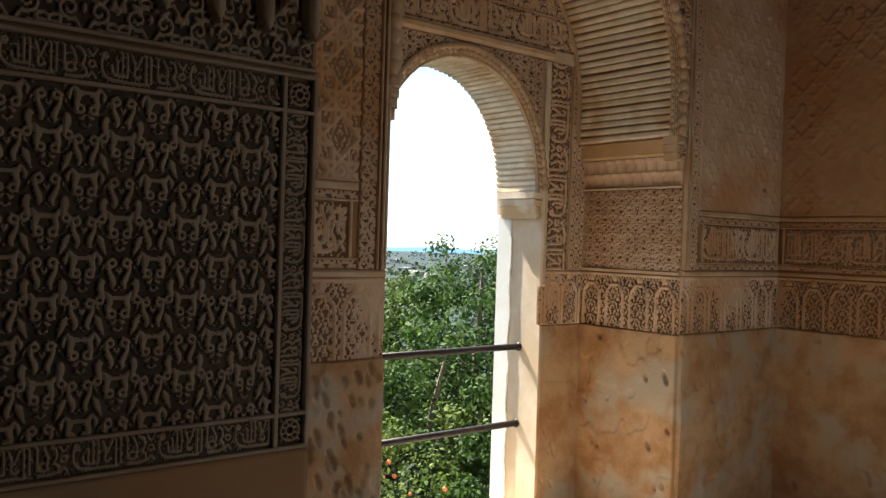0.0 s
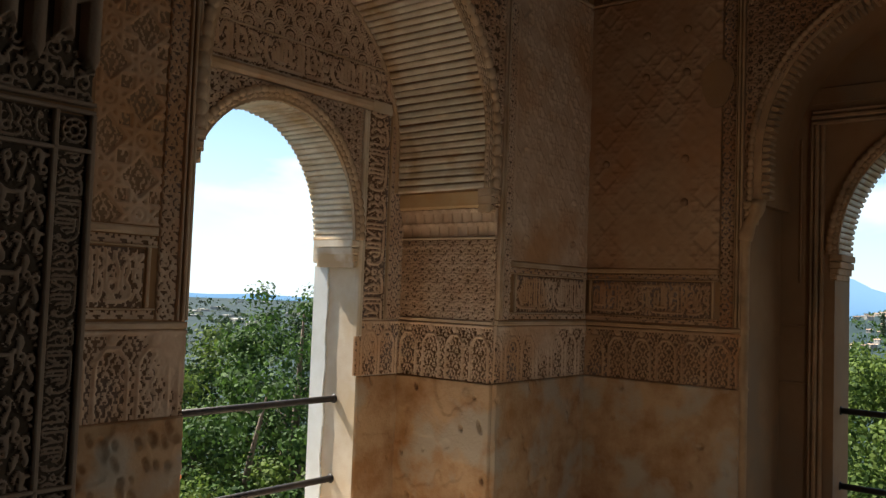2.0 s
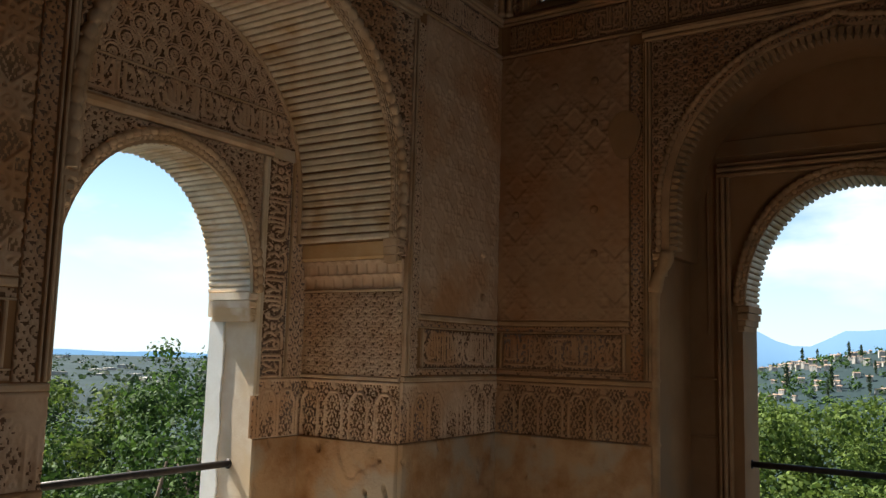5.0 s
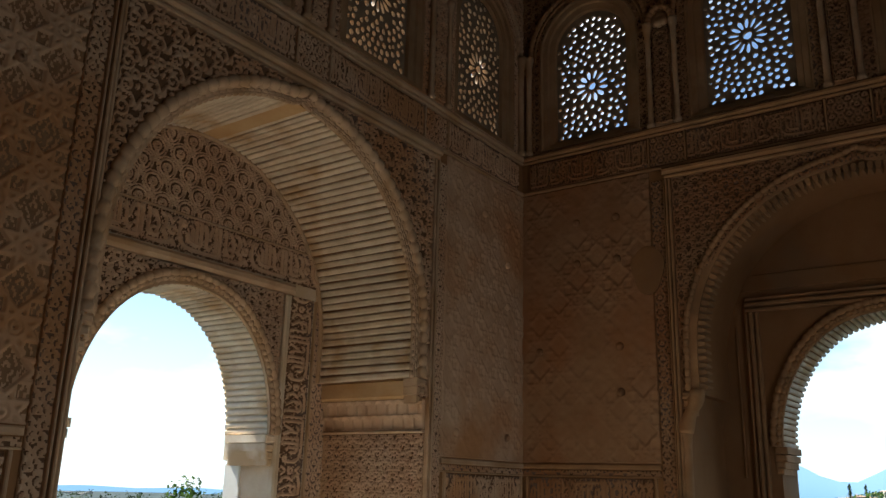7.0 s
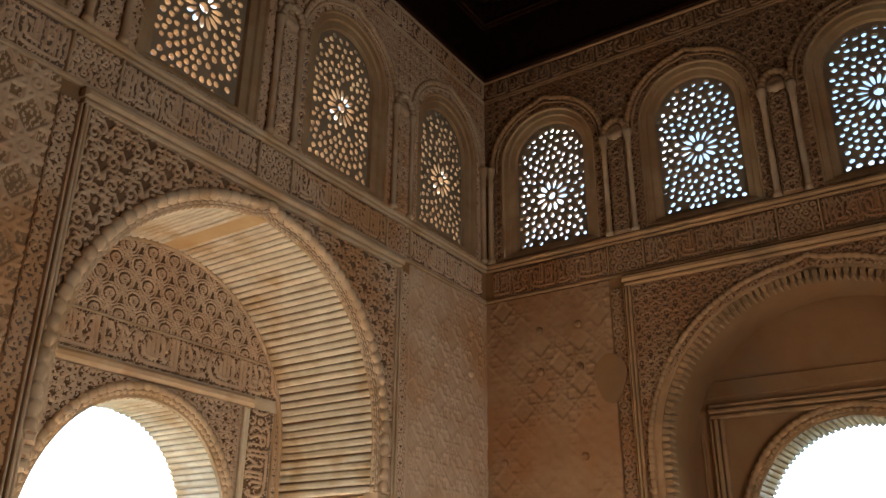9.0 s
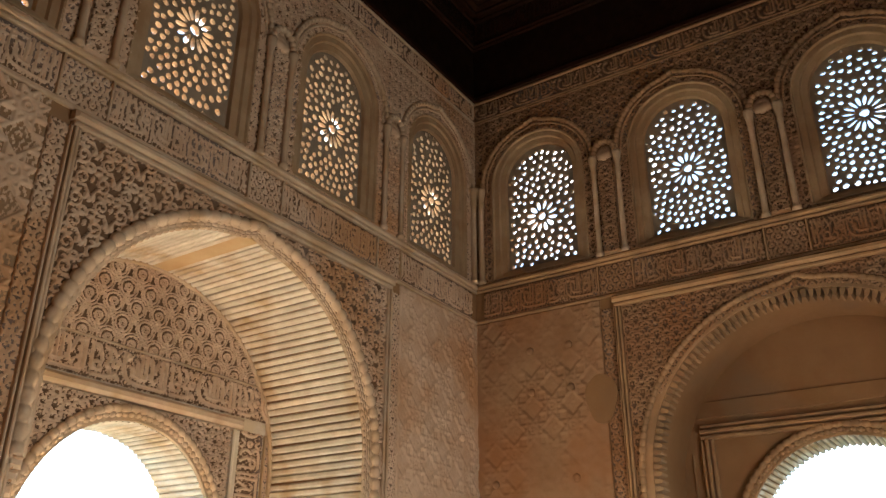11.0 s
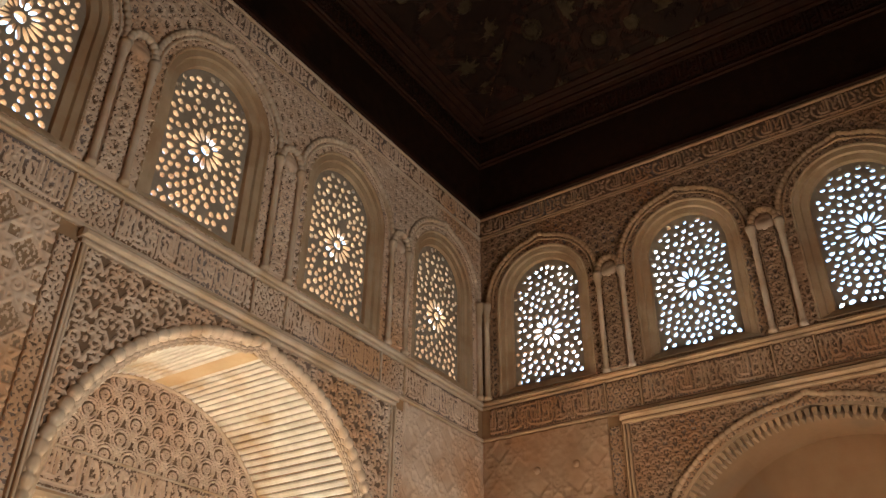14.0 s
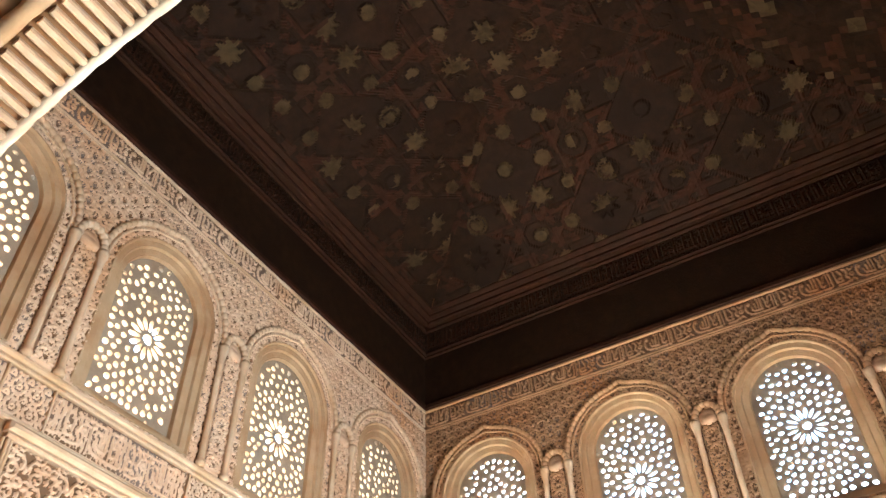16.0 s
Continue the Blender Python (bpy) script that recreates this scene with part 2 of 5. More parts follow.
def relief(name, m, u0, v0, u1, v1, fn, depth, step, mats, parent=None, mask=None, label="", cut=0.35, smooth=True):
    """A carved slab: fn(u, v) from 0 to 1 is raised by depth above the wall's face; ground below cut takes the second material."""
    nu, nv = max(2, int(round((u1 - u0) / step)) + 1), max(2, int(round((v1 - v0) / step)) + 1)
    U, V = np.meshgrid(np.linspace(u0, u1, nu), np.linspace(v0, v1, nv))
    H = fn(U, V)
    slots = None
    if isinstance(H, tuple):
        H, slots = H
    W = 0.004 + depth * H
    mm = np.array(m)
    P = np.stack([U.ravel(), V.ravel(), W.ravel(), np.ones(U.size)])
    co = (mm @ P)[:3].T
    idx = np.arange(nu * nv).reshape(nv, nu)
    quads = np.stack([idx[:-1, :-1], idx[:-1, 1:], idx[1:, 1:], idx[1:, :-1]], -1).reshape(-1, 4)
    q = lambda a: (a[:-1, :-1] + a[:-1, 1:] + a[1:, 1:] + a[1:, :-1]).ravel() / 4
    # low faces take the second slot, whose dark tone stands for shade
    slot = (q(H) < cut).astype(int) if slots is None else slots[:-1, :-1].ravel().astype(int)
    if mask is not None:
        keep = mask(q(U), q(V))
        quads, slot = quads[keep], slot[keep]
    # the slab's rim, down to the wall
    if mask is None:
        rim = np.concatenate([idx[0, :], idx[1:, -1], idx[-1, -2::-1], idx[-2:0:-1, 0]])
        back = (mm @ np.stack([U.ravel()[rim], V.ravel()[rim], np.full(len(rim), -0.012), np.ones(len(rim))]))[:3].T
        b0 = len(co)
        co = np.concatenate([co, back])
        nxt = np.roll(np.arange(len(rim)), -1)
        quads = np.concatenate([quads, np.stack([rim, b0 + np.arange(len(rim)), b0 + nxt, rim[nxt]], -1)])
        slot = np.concatenate([slot, np.zeros(len(rim), int)])
    me = bpy.data.meshes.new(name)
    me.vertices.add(len(co))
    me.vertices.foreach_set("co", co.astype(np.float32).ravel())
    me.loops.add(quads.size)
    me.loops.foreach_set("vertex_index", quads.astype(np.int32).ravel())
    me.polygons.add(len(quads))
    me.polygons.foreach_set("loop_start", np.arange(0, quads.size, 4, dtype=np.int32))
    me.polygons.foreach_set("material_index", slot.astype(np.int32))
    me.polygons.foreach_set("use_smooth", np.full(len(quads), smooth))
    me.update(calc_edges=True)
    for mat in mats:
        me.materials.append(mat)
    return link(name, me, parent, label)


def plate(name, m, outline, holes, back, front, mat, parent=None):
    """A slab with openings that go through it, between w = back and w = front."""
    bm = bmesh.new()
    edges = []
    for loop in [outline, *holes]:
        vs = [bm.verts.new((u, v, front)) for u, v in loop]
        edges += [bm.edges.new((vs[i], vs[(i + 1) % len(vs)])) for i in range(len(vs))]
    bmesh.ops.triangle_fill(bm, edges=edges, use_beauty=True, use_dissolve=False, normal=(0, 0, 1))
    ext = bmesh.ops.extrude_face_region(bm, geom=bm.faces[:], use_keep_orig=True)
    for g in ext["geom"]:
        if isinstance(g, bmesh.types.BMVert):
            g.co.z = back
    bmesh.ops.recalc_face_normals(bm, faces=bm.faces[:])
    bm.transform(m)
    me = bpy.data.meshes.new(name)
    bm.to_mesh(me)
    bm.free()
    me.materials.append(mat)
    return link(name, me, parent)


def empty(name, label, category="", kind="", group="", at=(0, 0, 0)):
    ob = new(name)
    ob.location = at
    return tagged(ob, label, category, group, kind)


# ---------------------------------------------------------------- carved patterns
def vnoise(u, v, size, seed):
    """Smooth value noise from 0 to 1, with features of that size."""
    g = np.random.RandomState(seed).rand(67, 67)
    x, y = u / size + 200.0, v / size + 200.0
    i, j = np.floor(x).astype(int), np.floor(y).astype(int)
    fx, fy = x - i, y - j
    fx, fy = fx * fx * (3 - 2 * fx), fy * fy * (3 - 2 * fy)
    a, b, c, d = g[j % 67, i % 67], g[j % 67, (i + 1) % 67], g[(j + 1) % 67, i % 67], g[(j + 1) % 67, (i + 1) % 67]
    return (a * (1 - fx) + b * fx) * (1 - fy) + (c * (1 - fx) + d * fx) * fy


class Tile:
    """A height tile that repeats, drawn with strokes; each stroke is a row of discs in a w by h cell."""

    def __init__(self, w, h, n):
        self.w, self.h, self.nx, self.ny = w, h, n, max(8, int(round(n * h / w)))
        self.X, self.Y = np.meshgrid((np.arange(self.nx) + 0.5) * w / self.nx, (np.arange(self.ny) + 0.5) * h / self.ny)
        self.D = np.full(self.X.shape, 9.0)

    def dots(self, x, y, r, hole=False):
        for a, b, c in zip(np.atleast_1d(x), np.atleast_1d(y), np.broadcast_to(r, np.atleast_1d(x).shape)):
            dx = np.abs((self.X - a + self.w / 2) % self.w - self.w / 2)
            dy = np.abs((self.Y - b + self.h / 2) % self.h - self.h / 2)
            d = np.sqrt(dx * dx + dy * dy) - c
            self.D = np.maximum(self.D, -d) if hole else np.minimum(self.D, d)

    def line(self, pts, r):
        """Straight strokes between points, thickness 2 r."""
        for (ax, ay), (bx, by) in zip(pts, pts[1:]):
            n = max(2, int(math.hypot(bx - ax, by - ay) / (r * 0.9)) + 1)
            t = np.linspace(0, 1, n)
            self.dots(ax + (bx - ax) * t, ay + (by - ay) * t, r)

    def ring(self, x, y, rad, r):
        q = np.linspace(0, 2 * math.pi, max(10, int(6.3 * rad / r)))
        self.dots(x + rad * np.cos(q), y + rad * np.sin(q), r)

    def height(self, edge):
        self.H = np.clip(0.5 - self.D / edge, 0, 1)
        return self

    def __call__(self, u, v):
        x, y = (u / self.w) % 1.0 * self.nx - 0.5, (v / self.h) % 1.0 * self.ny - 0.5
        i, j = np.floor(x).astype(int), np.floor(y).astype(int)
        fx, fy = x - i, y - j
        H, a, b = self.H, self.nx, self.ny
        return (H[j % b, i % a] * (1 - fx) + H[j % b, (i + 1) % a] * fx) * (1 - fy) + (H[(j + 1) % b, i % a] * (1 - fx) + H[(j + 1) % b, (i + 1) % a] * fx) * fy


def arabesque(w, h, n, fat=1.0, edge=0.006):
    """Mirrored leaf scrolls with eyed ends, staggered by half a cell, smaller ones between, tied by thin tendrils."""
    t = Tile(w, h, n)
    s = np.linspace(0, 1, 22)
    eyes = []
    for ox, oy, k, flip in ((0, 0, 1.0, 1), (w / 2, h / 2, 1.0, 1), (w / 2, h * 0.04, 0.62, -1), (0, h * 0.54, 0.62, -1)):
        a, b = w * k, h * k * flip
        for sgn in (1, -1):
            # lyre
            x = ox + sgn * a * (0.05 + 0.075 * np.sin(math.pi * (s * 1.3 + 0.05)))
            y = oy + b * (0.03 + 0.24 * s)
            t.dots(x, y, a * fat * (0.018 + 0.042 * np.sin(math.pi * s) ** 0.8))
            t.ring(x[-1] + sgn * a * 0.045, y[-1] + b * 0.015, a * 0.044, a * 0.023 * fat)
            eyes.append((x[-1] + sgn * a * 0.045, y[-1] + b * 0.015, a))
            # drop with its foot turned in
            x = ox + sgn * a * (0.215 + 0.05 * np.sin(math.pi * s * 1.6))
            y = oy - b * (0.0 + 0.27 * s)
            t.dots(x, y, a * fat * (0.014 + 0.040 * np.sin(math.pi * (0.15 + 0.8 * s))))
            t.ring(x[-1] - sgn * a * 0.04, y[-1] - b * 0.01, a * 0.038, a * 0.021 * fat)
            eyes.append((x[-1] - sgn * a * 0.04, y[-1] - b * 0.01, a))
            # crossbar, horn, tendrils
            t.dots(ox + sgn * a * 0.15 * s, oy + b * (0.01 + 0.04 * s * s), a * 0.022 * fat)
            t.dots(ox + sgn * a * (0.05 + 0.10 * s), oy - b * (0.12 + 0.06 * np.sin(math.pi * s)), a * fat * (0.010 + 0.016 * s))
            t.dots(ox + sgn * a * (0.02 + 0.26 * s), oy + b * (0.36 - 0.14 * np.sin(math.pi * s)), a * 0.009)
            t.dots(ox + sgn * a * (0.42 - 0.18 * s), oy + b * (0.12 * np.sin(math.pi * s * 2)), a * 0.009)
        t.dots(ox, oy - b * 0.22, a * 0.03)
    for x, y, a in eyes:
        t.dots(x, y, a * 0.019, hole=True)
    return t.height(edge)


def vines(w, h, n, k=1.0):
    """Curling stems of even width in mirrored pairs, leaves on the axis and buds between, staggered by half a cell."""
    t = Tile(w, h, n)
    s = np.linspace(0, 1, 34)
    r = 0.027 * w * k
    for ox, oy, flip in ((0, 0, 1), (w / 2, h / 2, 1)):
        for sgn in (1, -1):
            q = math.radians(-120) + s * math.radians(470)
            rad = w * (0.165 - 0.125 * s)
            t.dots(ox + sgn * (0.215 * w + rad * np.cos(q)), oy + 0.05 * h + rad * np.sin(q), r * (1.05 - 0.25 * s))
            # stem that rises from the axis and rolls outwards
            t.dots(ox + sgn * w * (0.02 + 0.13 * s ** 2), oy - h * (0.40 - 0.30 * s), r * 0.95)
            q = math.radians(200) - s * math.radians(330)
            rad = w * (0.10 - 0.055 * s)
            t.dots(ox + sgn * (0.10 * w + rad * np.cos(q)), oy + 0.33 * h + rad * np.sin(q), r * 0.9)
            # leaves
            t.dots(ox + sgn * w * (0.03 + 0.17 * s), oy + h * (0.22 + 0.05 * np.sin(math.pi * s)), r * (0.4 + 1.25 * np.sin(math.pi * s)))
            t.dots(ox + sgn * w * (0.20 + 0.16 * s), oy - h * (0.22 + 0.10 * s), r * (0.4 + 1.2 * np.sin(math.pi * s) ** 0.8))
            t.dots(ox + sgn * w * (0.40 + 0.03 * s), oy + h * (0.10 + 0.20 * s), r * (0.4 + 0.8 * np.sin(math.pi * s)))
        t.dots(ox + 0 * s, oy + h * (0.02 + 0.14 * s), r * (0.35 + 1.1 * np.sin(math.pi * s)))
    return t.height(0.16 * r + 0.0025)


def lyres(w, h, n):
    """Paired S-scrolls with eyed heads over a horned pair with eyed feet, leaves and drops between, staggered by half a cell."""
    t = Tile(w, h, n)
    eyes = []

    def stroke(ox, oy, pts, radii):
        k = np.linspace(0, len(pts) - 1, 26)
        i = np.arange(len(pts))
        x, y = (np.interp(k, i, [p[c] for p in pts]) for c in (0, 1))
        r = np.interp(k, i, radii)
        ease = np.ones(5) / 5
        x = np.convolve(np.pad(x, 2, mode="edge"), ease, "valid")
        y = np.convolve(np.pad(y, 2, mode="edge"), ease, "valid")
        t.dots(ox + w * x, oy + h * y, w * r)

    def curl(ox, oy, x, y, k=1.0):
        t.ring(ox + w * x, oy + h * y, w * 0.050 * k, w * 0.026 * k)
        eyes.append((ox + w * x, oy + h * y, k))

    for ox, oy, kind in ((0, 0, 0), (w / 2, h / 2, 1)):
        for s in (1, -1):
            curl(ox, oy, s * 0.105, 0.335)
            stroke(ox, oy, [(s * 0.155, 0.30), (s * 0.135, 0.22), (s * 0.085, 0.13), (s * 0.075, 0.07), (s * 0.095, 0.02)], [0.026, 0.034, 0.044, 0.036, 0.010])
            stroke(ox, oy, [(s * 0.185, -0.015), (s * 0.135, -0.08), (s * 0.115, -0.15), (s * 0.150, -0.24), (s * 0.130, -0.29)], [0.008, 0.040, 0.048, 0.034, 0.024])
            curl(ox, oy, s * 0.090, -0.295)
            stroke(ox, oy, [(0.0, -0.105), (s * 0.12, -0.10)], [0.026, 0.038])
            # small leaves under the feet, and tendrils
            stroke(ox, oy, [(s * 0.015, -0.36), (s * 0.060, -0.41), (s * 0.105, -0.40)], [0.010, 0.026, 0.012])
            stroke(ox, oy, [(s * 0.012, -0.52), (s * 0.045, -0.475), (s * 0.070, -0.49)], [0.010, 0.020, 0.010])
            stroke(ox, oy, [(0.0, 0.40), (s * 0.06, 0.42), (s * 0.18, 0.36), (s * 0.24, 0.26)], [0.008, 0.008, 0.008, 0.008])
            stroke(ox, oy, [(0.0, 0.05), (s * 0.05, -0.02), (s * 0.16, 0.07), (s * 0.25, 0.14)], [0.009, 0.008, 0.008, 0.008])
            stroke(ox, oy, [(s * 0.13, -0.36), (s * 0.24, -0.30), (s * 0.30, -0.20)], [0.008, 0.008, 0.008])
            stroke(ox, oy, [(0.0, 0.20), (s * 0.03, 0.25), (s * 0.02, 0.29)], [0.010, 0.016, 0.006])
            if kind:
                curl(ox, oy, s * 0.262, -0.125, 0.95)
                stroke(ox, oy, [(s * 0.205, 0.115), (s * 0.245, 0.10), (s * 0.255, 0.03), (s * 0.235, -0.05), (s * 0.215, -0.11)], [0.014, 0.048, 0.050, 0.036, 0.024])
            else:
                stroke(ox, oy, [(s * 0.185, 0.175), (s * 0.235, 0.12), (s * 0.255, 0.04), (s * 0.315, -0.07)], [0.016, 0.048, 0.040, 0.008])
                stroke(ox, oy, [(s * 0.19, -0.03), (s * 0.235, -0.12), (s * 0.225, -0.19)], [0.008, 0.036, 0.010])
    for x, y, k in eyes:
        t.dots(x, y, w * 0.022 * k, hole=True)
    return t.height(0.0018)


def straps(p, n, r, edge=0.004):
    """Eight-pointed stars tied by interlaced straps."""
    t = Tile(p, p, n)
    for ox, oy in ((0, 0), (p / 2, p / 2)):
        for rad in (0.36, 0.30):
            for k in range(8):
                a, b = math.radians(45 * k + 22.5), math.radians(45 * (k + 3) + 22.5)
                t.line([(ox + p * rad * math.cos(a), oy + p * rad * math.sin(a)), (ox + p * rad * math.cos(b), oy + p * rad * math.sin(b))], r)
        t.ring(ox, oy, p * 0.055, r * 1.3)
    return t.height(edge)


def rosettes(p, n, r):
    t = Tile(p, p * 1.36, n)
    for ox, oy in ((0, 0), (p / 2, p * 0.68)):
        t.ring(ox, oy, p * 0.31, r)
        t.ring(ox, oy, p * 0.15, r * 0.9)
        t.ring(ox, oy, p * 0.41, r * 0.55)
        for k in range(6):
            a = math.radians(60 * k + 30)
            t.dots(ox + p * 0.07 * math.cos(a), oy + p * 0.07 * math.sin(a), p * 0.028)
        for s in (1, -1):
            t.ring(ox + s * p * 0.42, oy + p * 0.12, p * 0.06, r * 0.7)
            t.line([(ox + s * p * 0.48, oy + p * 0.2), (ox + s * p * 0.40, oy + p * 0.34), (ox + s * p * 0.46, oy + p * 0.46)], r)
    return t.height(0.0028)


SCROLL = lyres(0.128, 0.147, 130)
SCROLL_BIG = vines(0.205, 0.19, 120)
SCROLL_SMALL = vines(0.118, 0.112, 84, 1.05)
SCROLL_FINE = arabesque(0.085, 0.09, 56, 0.95, 0.005)
STRAPS = straps(0.27, 150, 0.0058, 0.003)
ROSES = rosettes(0.138, 130, 0.0048)


def script_bars(v0, v1, seed, pitch=0.05):
    """Raised plain bars and sweeps on scrollwork, in a band between v0 and v1."""
    rng = np.random.RandomState(seed)
    h = v1 - v0
    t = Tile(pitch * 16, h, int(pitch * 16 / 0.004))
    x, r = 0.0, min(0.009, pitch * 0.17)
    while x < pitch * 15.6:
        k = rng.rand()
        top = h * (0.86 if k < 0.45 else 0.45 + 0.2 * rng.rand())
        t.line([(x, h * 0.22), (x, top)], r)
        if k > 0.3:
            wdt = pitch * (0.7 + 0.7 * rng.rand())
            t.line([(x, h * 0.22), (x + wdt, h * 0.22)], r)
        if k > 0.62:
            t.ring(x + pitch * 0.35, h * (0.42 + 0.1 * rng.rand()), pitch * 0.26, r * 0.85)
        if k < 0.2:
            q = np.linspace(0, math.pi, 24)
            t.dots(x + pitch * (0.5 - 0.5 * np.cos(q)), h * (0.72 + 0.13 * np.sin(q)), r * 0.8)
        x += pitch * (0.42 + 0.5 * rng.rand())
    t.height(0.005)
    return lambda u, v: np.maximum(t(u, v - v0), 0.54 * SCROLL_SMALL(u, v))


def cursive_band(v0, v1, bold=0.037):
    """Sweeping ornamental strokes with tall stems, a long bowl beneath and knots between, on leafwork."""
    h = v1 - v0
    w = 2.55 * h
    t = Tile(w, h, 130)
    r = bold * h

    def curve(pts, k=1.0):
        q = np.linspace(0, len(pts) - 1, 12 * len(pts))
        i = np.arange(len(pts))
        x, y = (np.convolve(np.pad(np.interp(q, i, [p[c] for p in pts]), 5, mode="edge"), np.ones(11) / 11, "valid") for c in (0, 1))
        t.dots(x * h, y * h, r * k)

    curve([(0.28, 0.74), (0.16, 0.80), (0.12, 0.62), (0.14, 0.34), (0.30, 0.16), (0.60, 0.12), (1.50, 0.12)], 1.2)
    t.ring(0.22 * h, 0.80 * h, 0.075 * h, r * 0.8)
    curve([(0.40, 0.55), (0.42, 0.34), (0.54, 0.28), (0.86, 0.28)], 1.1)
    for x, lo, hi in ((0.56, 0.28, 0.70), (0.70, 0.28, 0.92), (0.84, 0.28, 0.92), (1.36, 0.12, 0.92), (1.50, 0.12, 0.92), (1.70, 0.26, 0.92)):
        curve([(x, lo), (x, hi), (x - 0.05, hi + 0.02)], 1.05)
    curve([(0.96, 0.92), (1.06, 0.60), (1.02, 0.34), (1.12, 0.26), (1.20, 0.36)], 1.1)
    curve([(1.24, 0.92), (1.10, 0.52)], 1.0)
    t.ring(1.86 * h, 0.36 * h, 0.11 * h, r)
    curve([(1.70, 0.28), (1.86, 0.24), (2.02, 0.30)], 1.0)
    curve([(1.86, 0.92), (2.00, 0.62), (1.98, 0.42)], 1.1)
    curve([(2.06, 0.90), (2.20, 0.84), (2.24, 0.60), (2.12, 0.44), (2.26, 0.36), (2.28, 0.18), (2.06, 0.10), (1.70, 0.12)], 1.15)
    t.ring(2.42 * h, 0.52 * h, 0.085 * h, r * 0.9)
    curve([(2.30, 0.90), (2.42, 0.72), (2.54, 0.90)], 0.9)
    curve([(2.30, 0.12), (2.42, 0.30), (2.54, 0.12)], 0.9)
    t.height(max(0.0022, 0.03 * h))
    k = 0.085 / max(0.03, 0.42 * h)
    return lambda u, v: np.maximum(t(u, v - v0), 0.55 * SCROLL_FINE(u * k, v * k))


def arcade(v0, v1, p=0.165):
    """A row of small arches on colonnettes, filled with leafwork."""
    h = v1 - v0
    t = Tile(p, h, 56)
    t.line([(p / 2 - 0.062, 0.0), (p / 2 - 0.062, h * 0.52)], 0.007)
    t.line([(p / 2 + 0.062, 0.0), (p / 2 + 0.062, h * 0.52)], 0.007)
    q = np.linspace(0, math.pi, 40)
    t.dots(p / 2 + 0.062 * np.cos(q), h * 0.52 + 0.085 * np.sin(q) + 0.008 * np.abs(np.sin(q * 4)), 0.007)
    t.line([(0, h * 0.97), (p, h * 0.97)], 0.008)
    t.dots(p / 2, h * 0.9, 0.02)
    t.height(0.006)
    return lambda u, v: np.maximum(t(u, v - v0), 0.7 * SCROLL_FINE(u, v))


def worn(fn, amount, seed, size=0.35):
    """The same carving with weathered patches where it has lost its height."""
    def g(u, v):
        n = np.clip(vnoise(u, v, size, seed) * 0.65 + vnoise(u, v, size * 0.3, seed + 1) * 0.35, 0, 1)
        k = np.clip((n - (1 - amount)) * 4, 0, 0.85)
        return fn(u, v) * (1 - k) + k * (0.45 + 0.35 * vnoise(u, v, 0.03, seed + 2)) + 0.05 * vnoise(u, v, 0.02, seed + 3)
    return g


def rough_face(pits, seed, z_low=0.0):
    """Hand-trowelled wall with hacked key marks."""
    rng = np.random.RandomState(seed)
    spots = [(rng.rand(), rng.rand(), 0.008 + 0.012 * rng.rand(), 0.5 + rng.rand()) for _ in range(pits)]

    def g(u, v):
        h = 0.55 + 0.3 * vnoise(u, v, 0.4, seed) + 0.15 * vnoise(u, v, 0.07, seed + 1)
        flake = vnoise(u, v, 0.22, seed + 2) * 0.7 + vnoise(u, v, 0.06, seed + 3) * 0.3
        h = h - 0.22 * np.clip((flake - 0.56) * 30, 0, 1)
        a, b, c, d = u.min(), u.max(), v.min(), v.max()
        for x, y, r, e in spots:
            px, py = a + x * (b - a), c + (d - c) * y
            k = np.sqrt(((u - px + 0.3 * (v - py)) / (r * 0.8)) ** 2 + ((v - py) / (r * 1.5 * e)) ** 2)
            h = h - 0.65 * np.clip(2.2 * (1.2 - k), 0, 1)
        return np.clip(h, 0, 1)
    return g


def arch_curve(a, h, z0, n=40, squeeze=0.07, c=CEN, kink=0.012, power=1.0):
    """Half-width a, height h above z0, with a slight point; from the right spring over the top to the left."""
    q = np.linspace(0, math.pi, n * 2 + 1)
    out = []
    for t in q:
        s = math.sin(t)
        out.append((c + a * math.copysign(abs(math.cos(t)) ** power, math.cos(t)) * (1 - squeeze * s * s), z0 + h * s + kink * max(0.0, 1 - 9 * abs(math.cos(t)))))
    return out


def inside_arch(u, v, a, h, z0, c=CEN, squeeze=0.07):
    k = np.clip((v - z0) / h, 0, 1)
    half = a * np.sqrt(np.clip(1 - k * k, 0, 1)) * (1 - squeeze * k * k)
    return (np.abs(u - c) < half) & (v < z0 + h)


def great_arch(r, c=CEN, n=36, nub=0.028):
    """A stilted round arch of radius r with a small nub at its crown; from the right spring over the top to the left."""
    arc = [(c + r * math.cos(q), ZC + r * math.sin(q) + nub * max(0.0, 1 - abs(math.cos(q)) / 0.075)) for q in np.linspace(0, math.pi, 2 * n + 1)]
    return [(c + r, Z0), (c + r, 0.5 * (Z0 + ZC))] + arc + [(c - r, 0.5 * (Z0 + ZC)), (c - r, Z0)]


def inside_great(u, v, r, c=CEN):
    return ((np.abs(u - c) < r) & (v < ZC)) | (np.hypot(u - c, v - ZC) < r)


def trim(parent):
    # the east wall gets the darker copy, as it stands against the light
    return OCHRE_TRIM_SHADED if parent.name == "wall_east" else TRIM


def moulding(name, m, u0, v0, u1, v1, proud, parent, mat=None, bevel=0.006):
    acc = Acc(mat or trim(parent))
    acc.box(m, (u0, v0, -0.005), (u1, v1, proud), 0, min(bevel, abs(u1 - u0) * 0.3, abs(v1 - v0) * 0.3))
    return acc.done(name, parent)


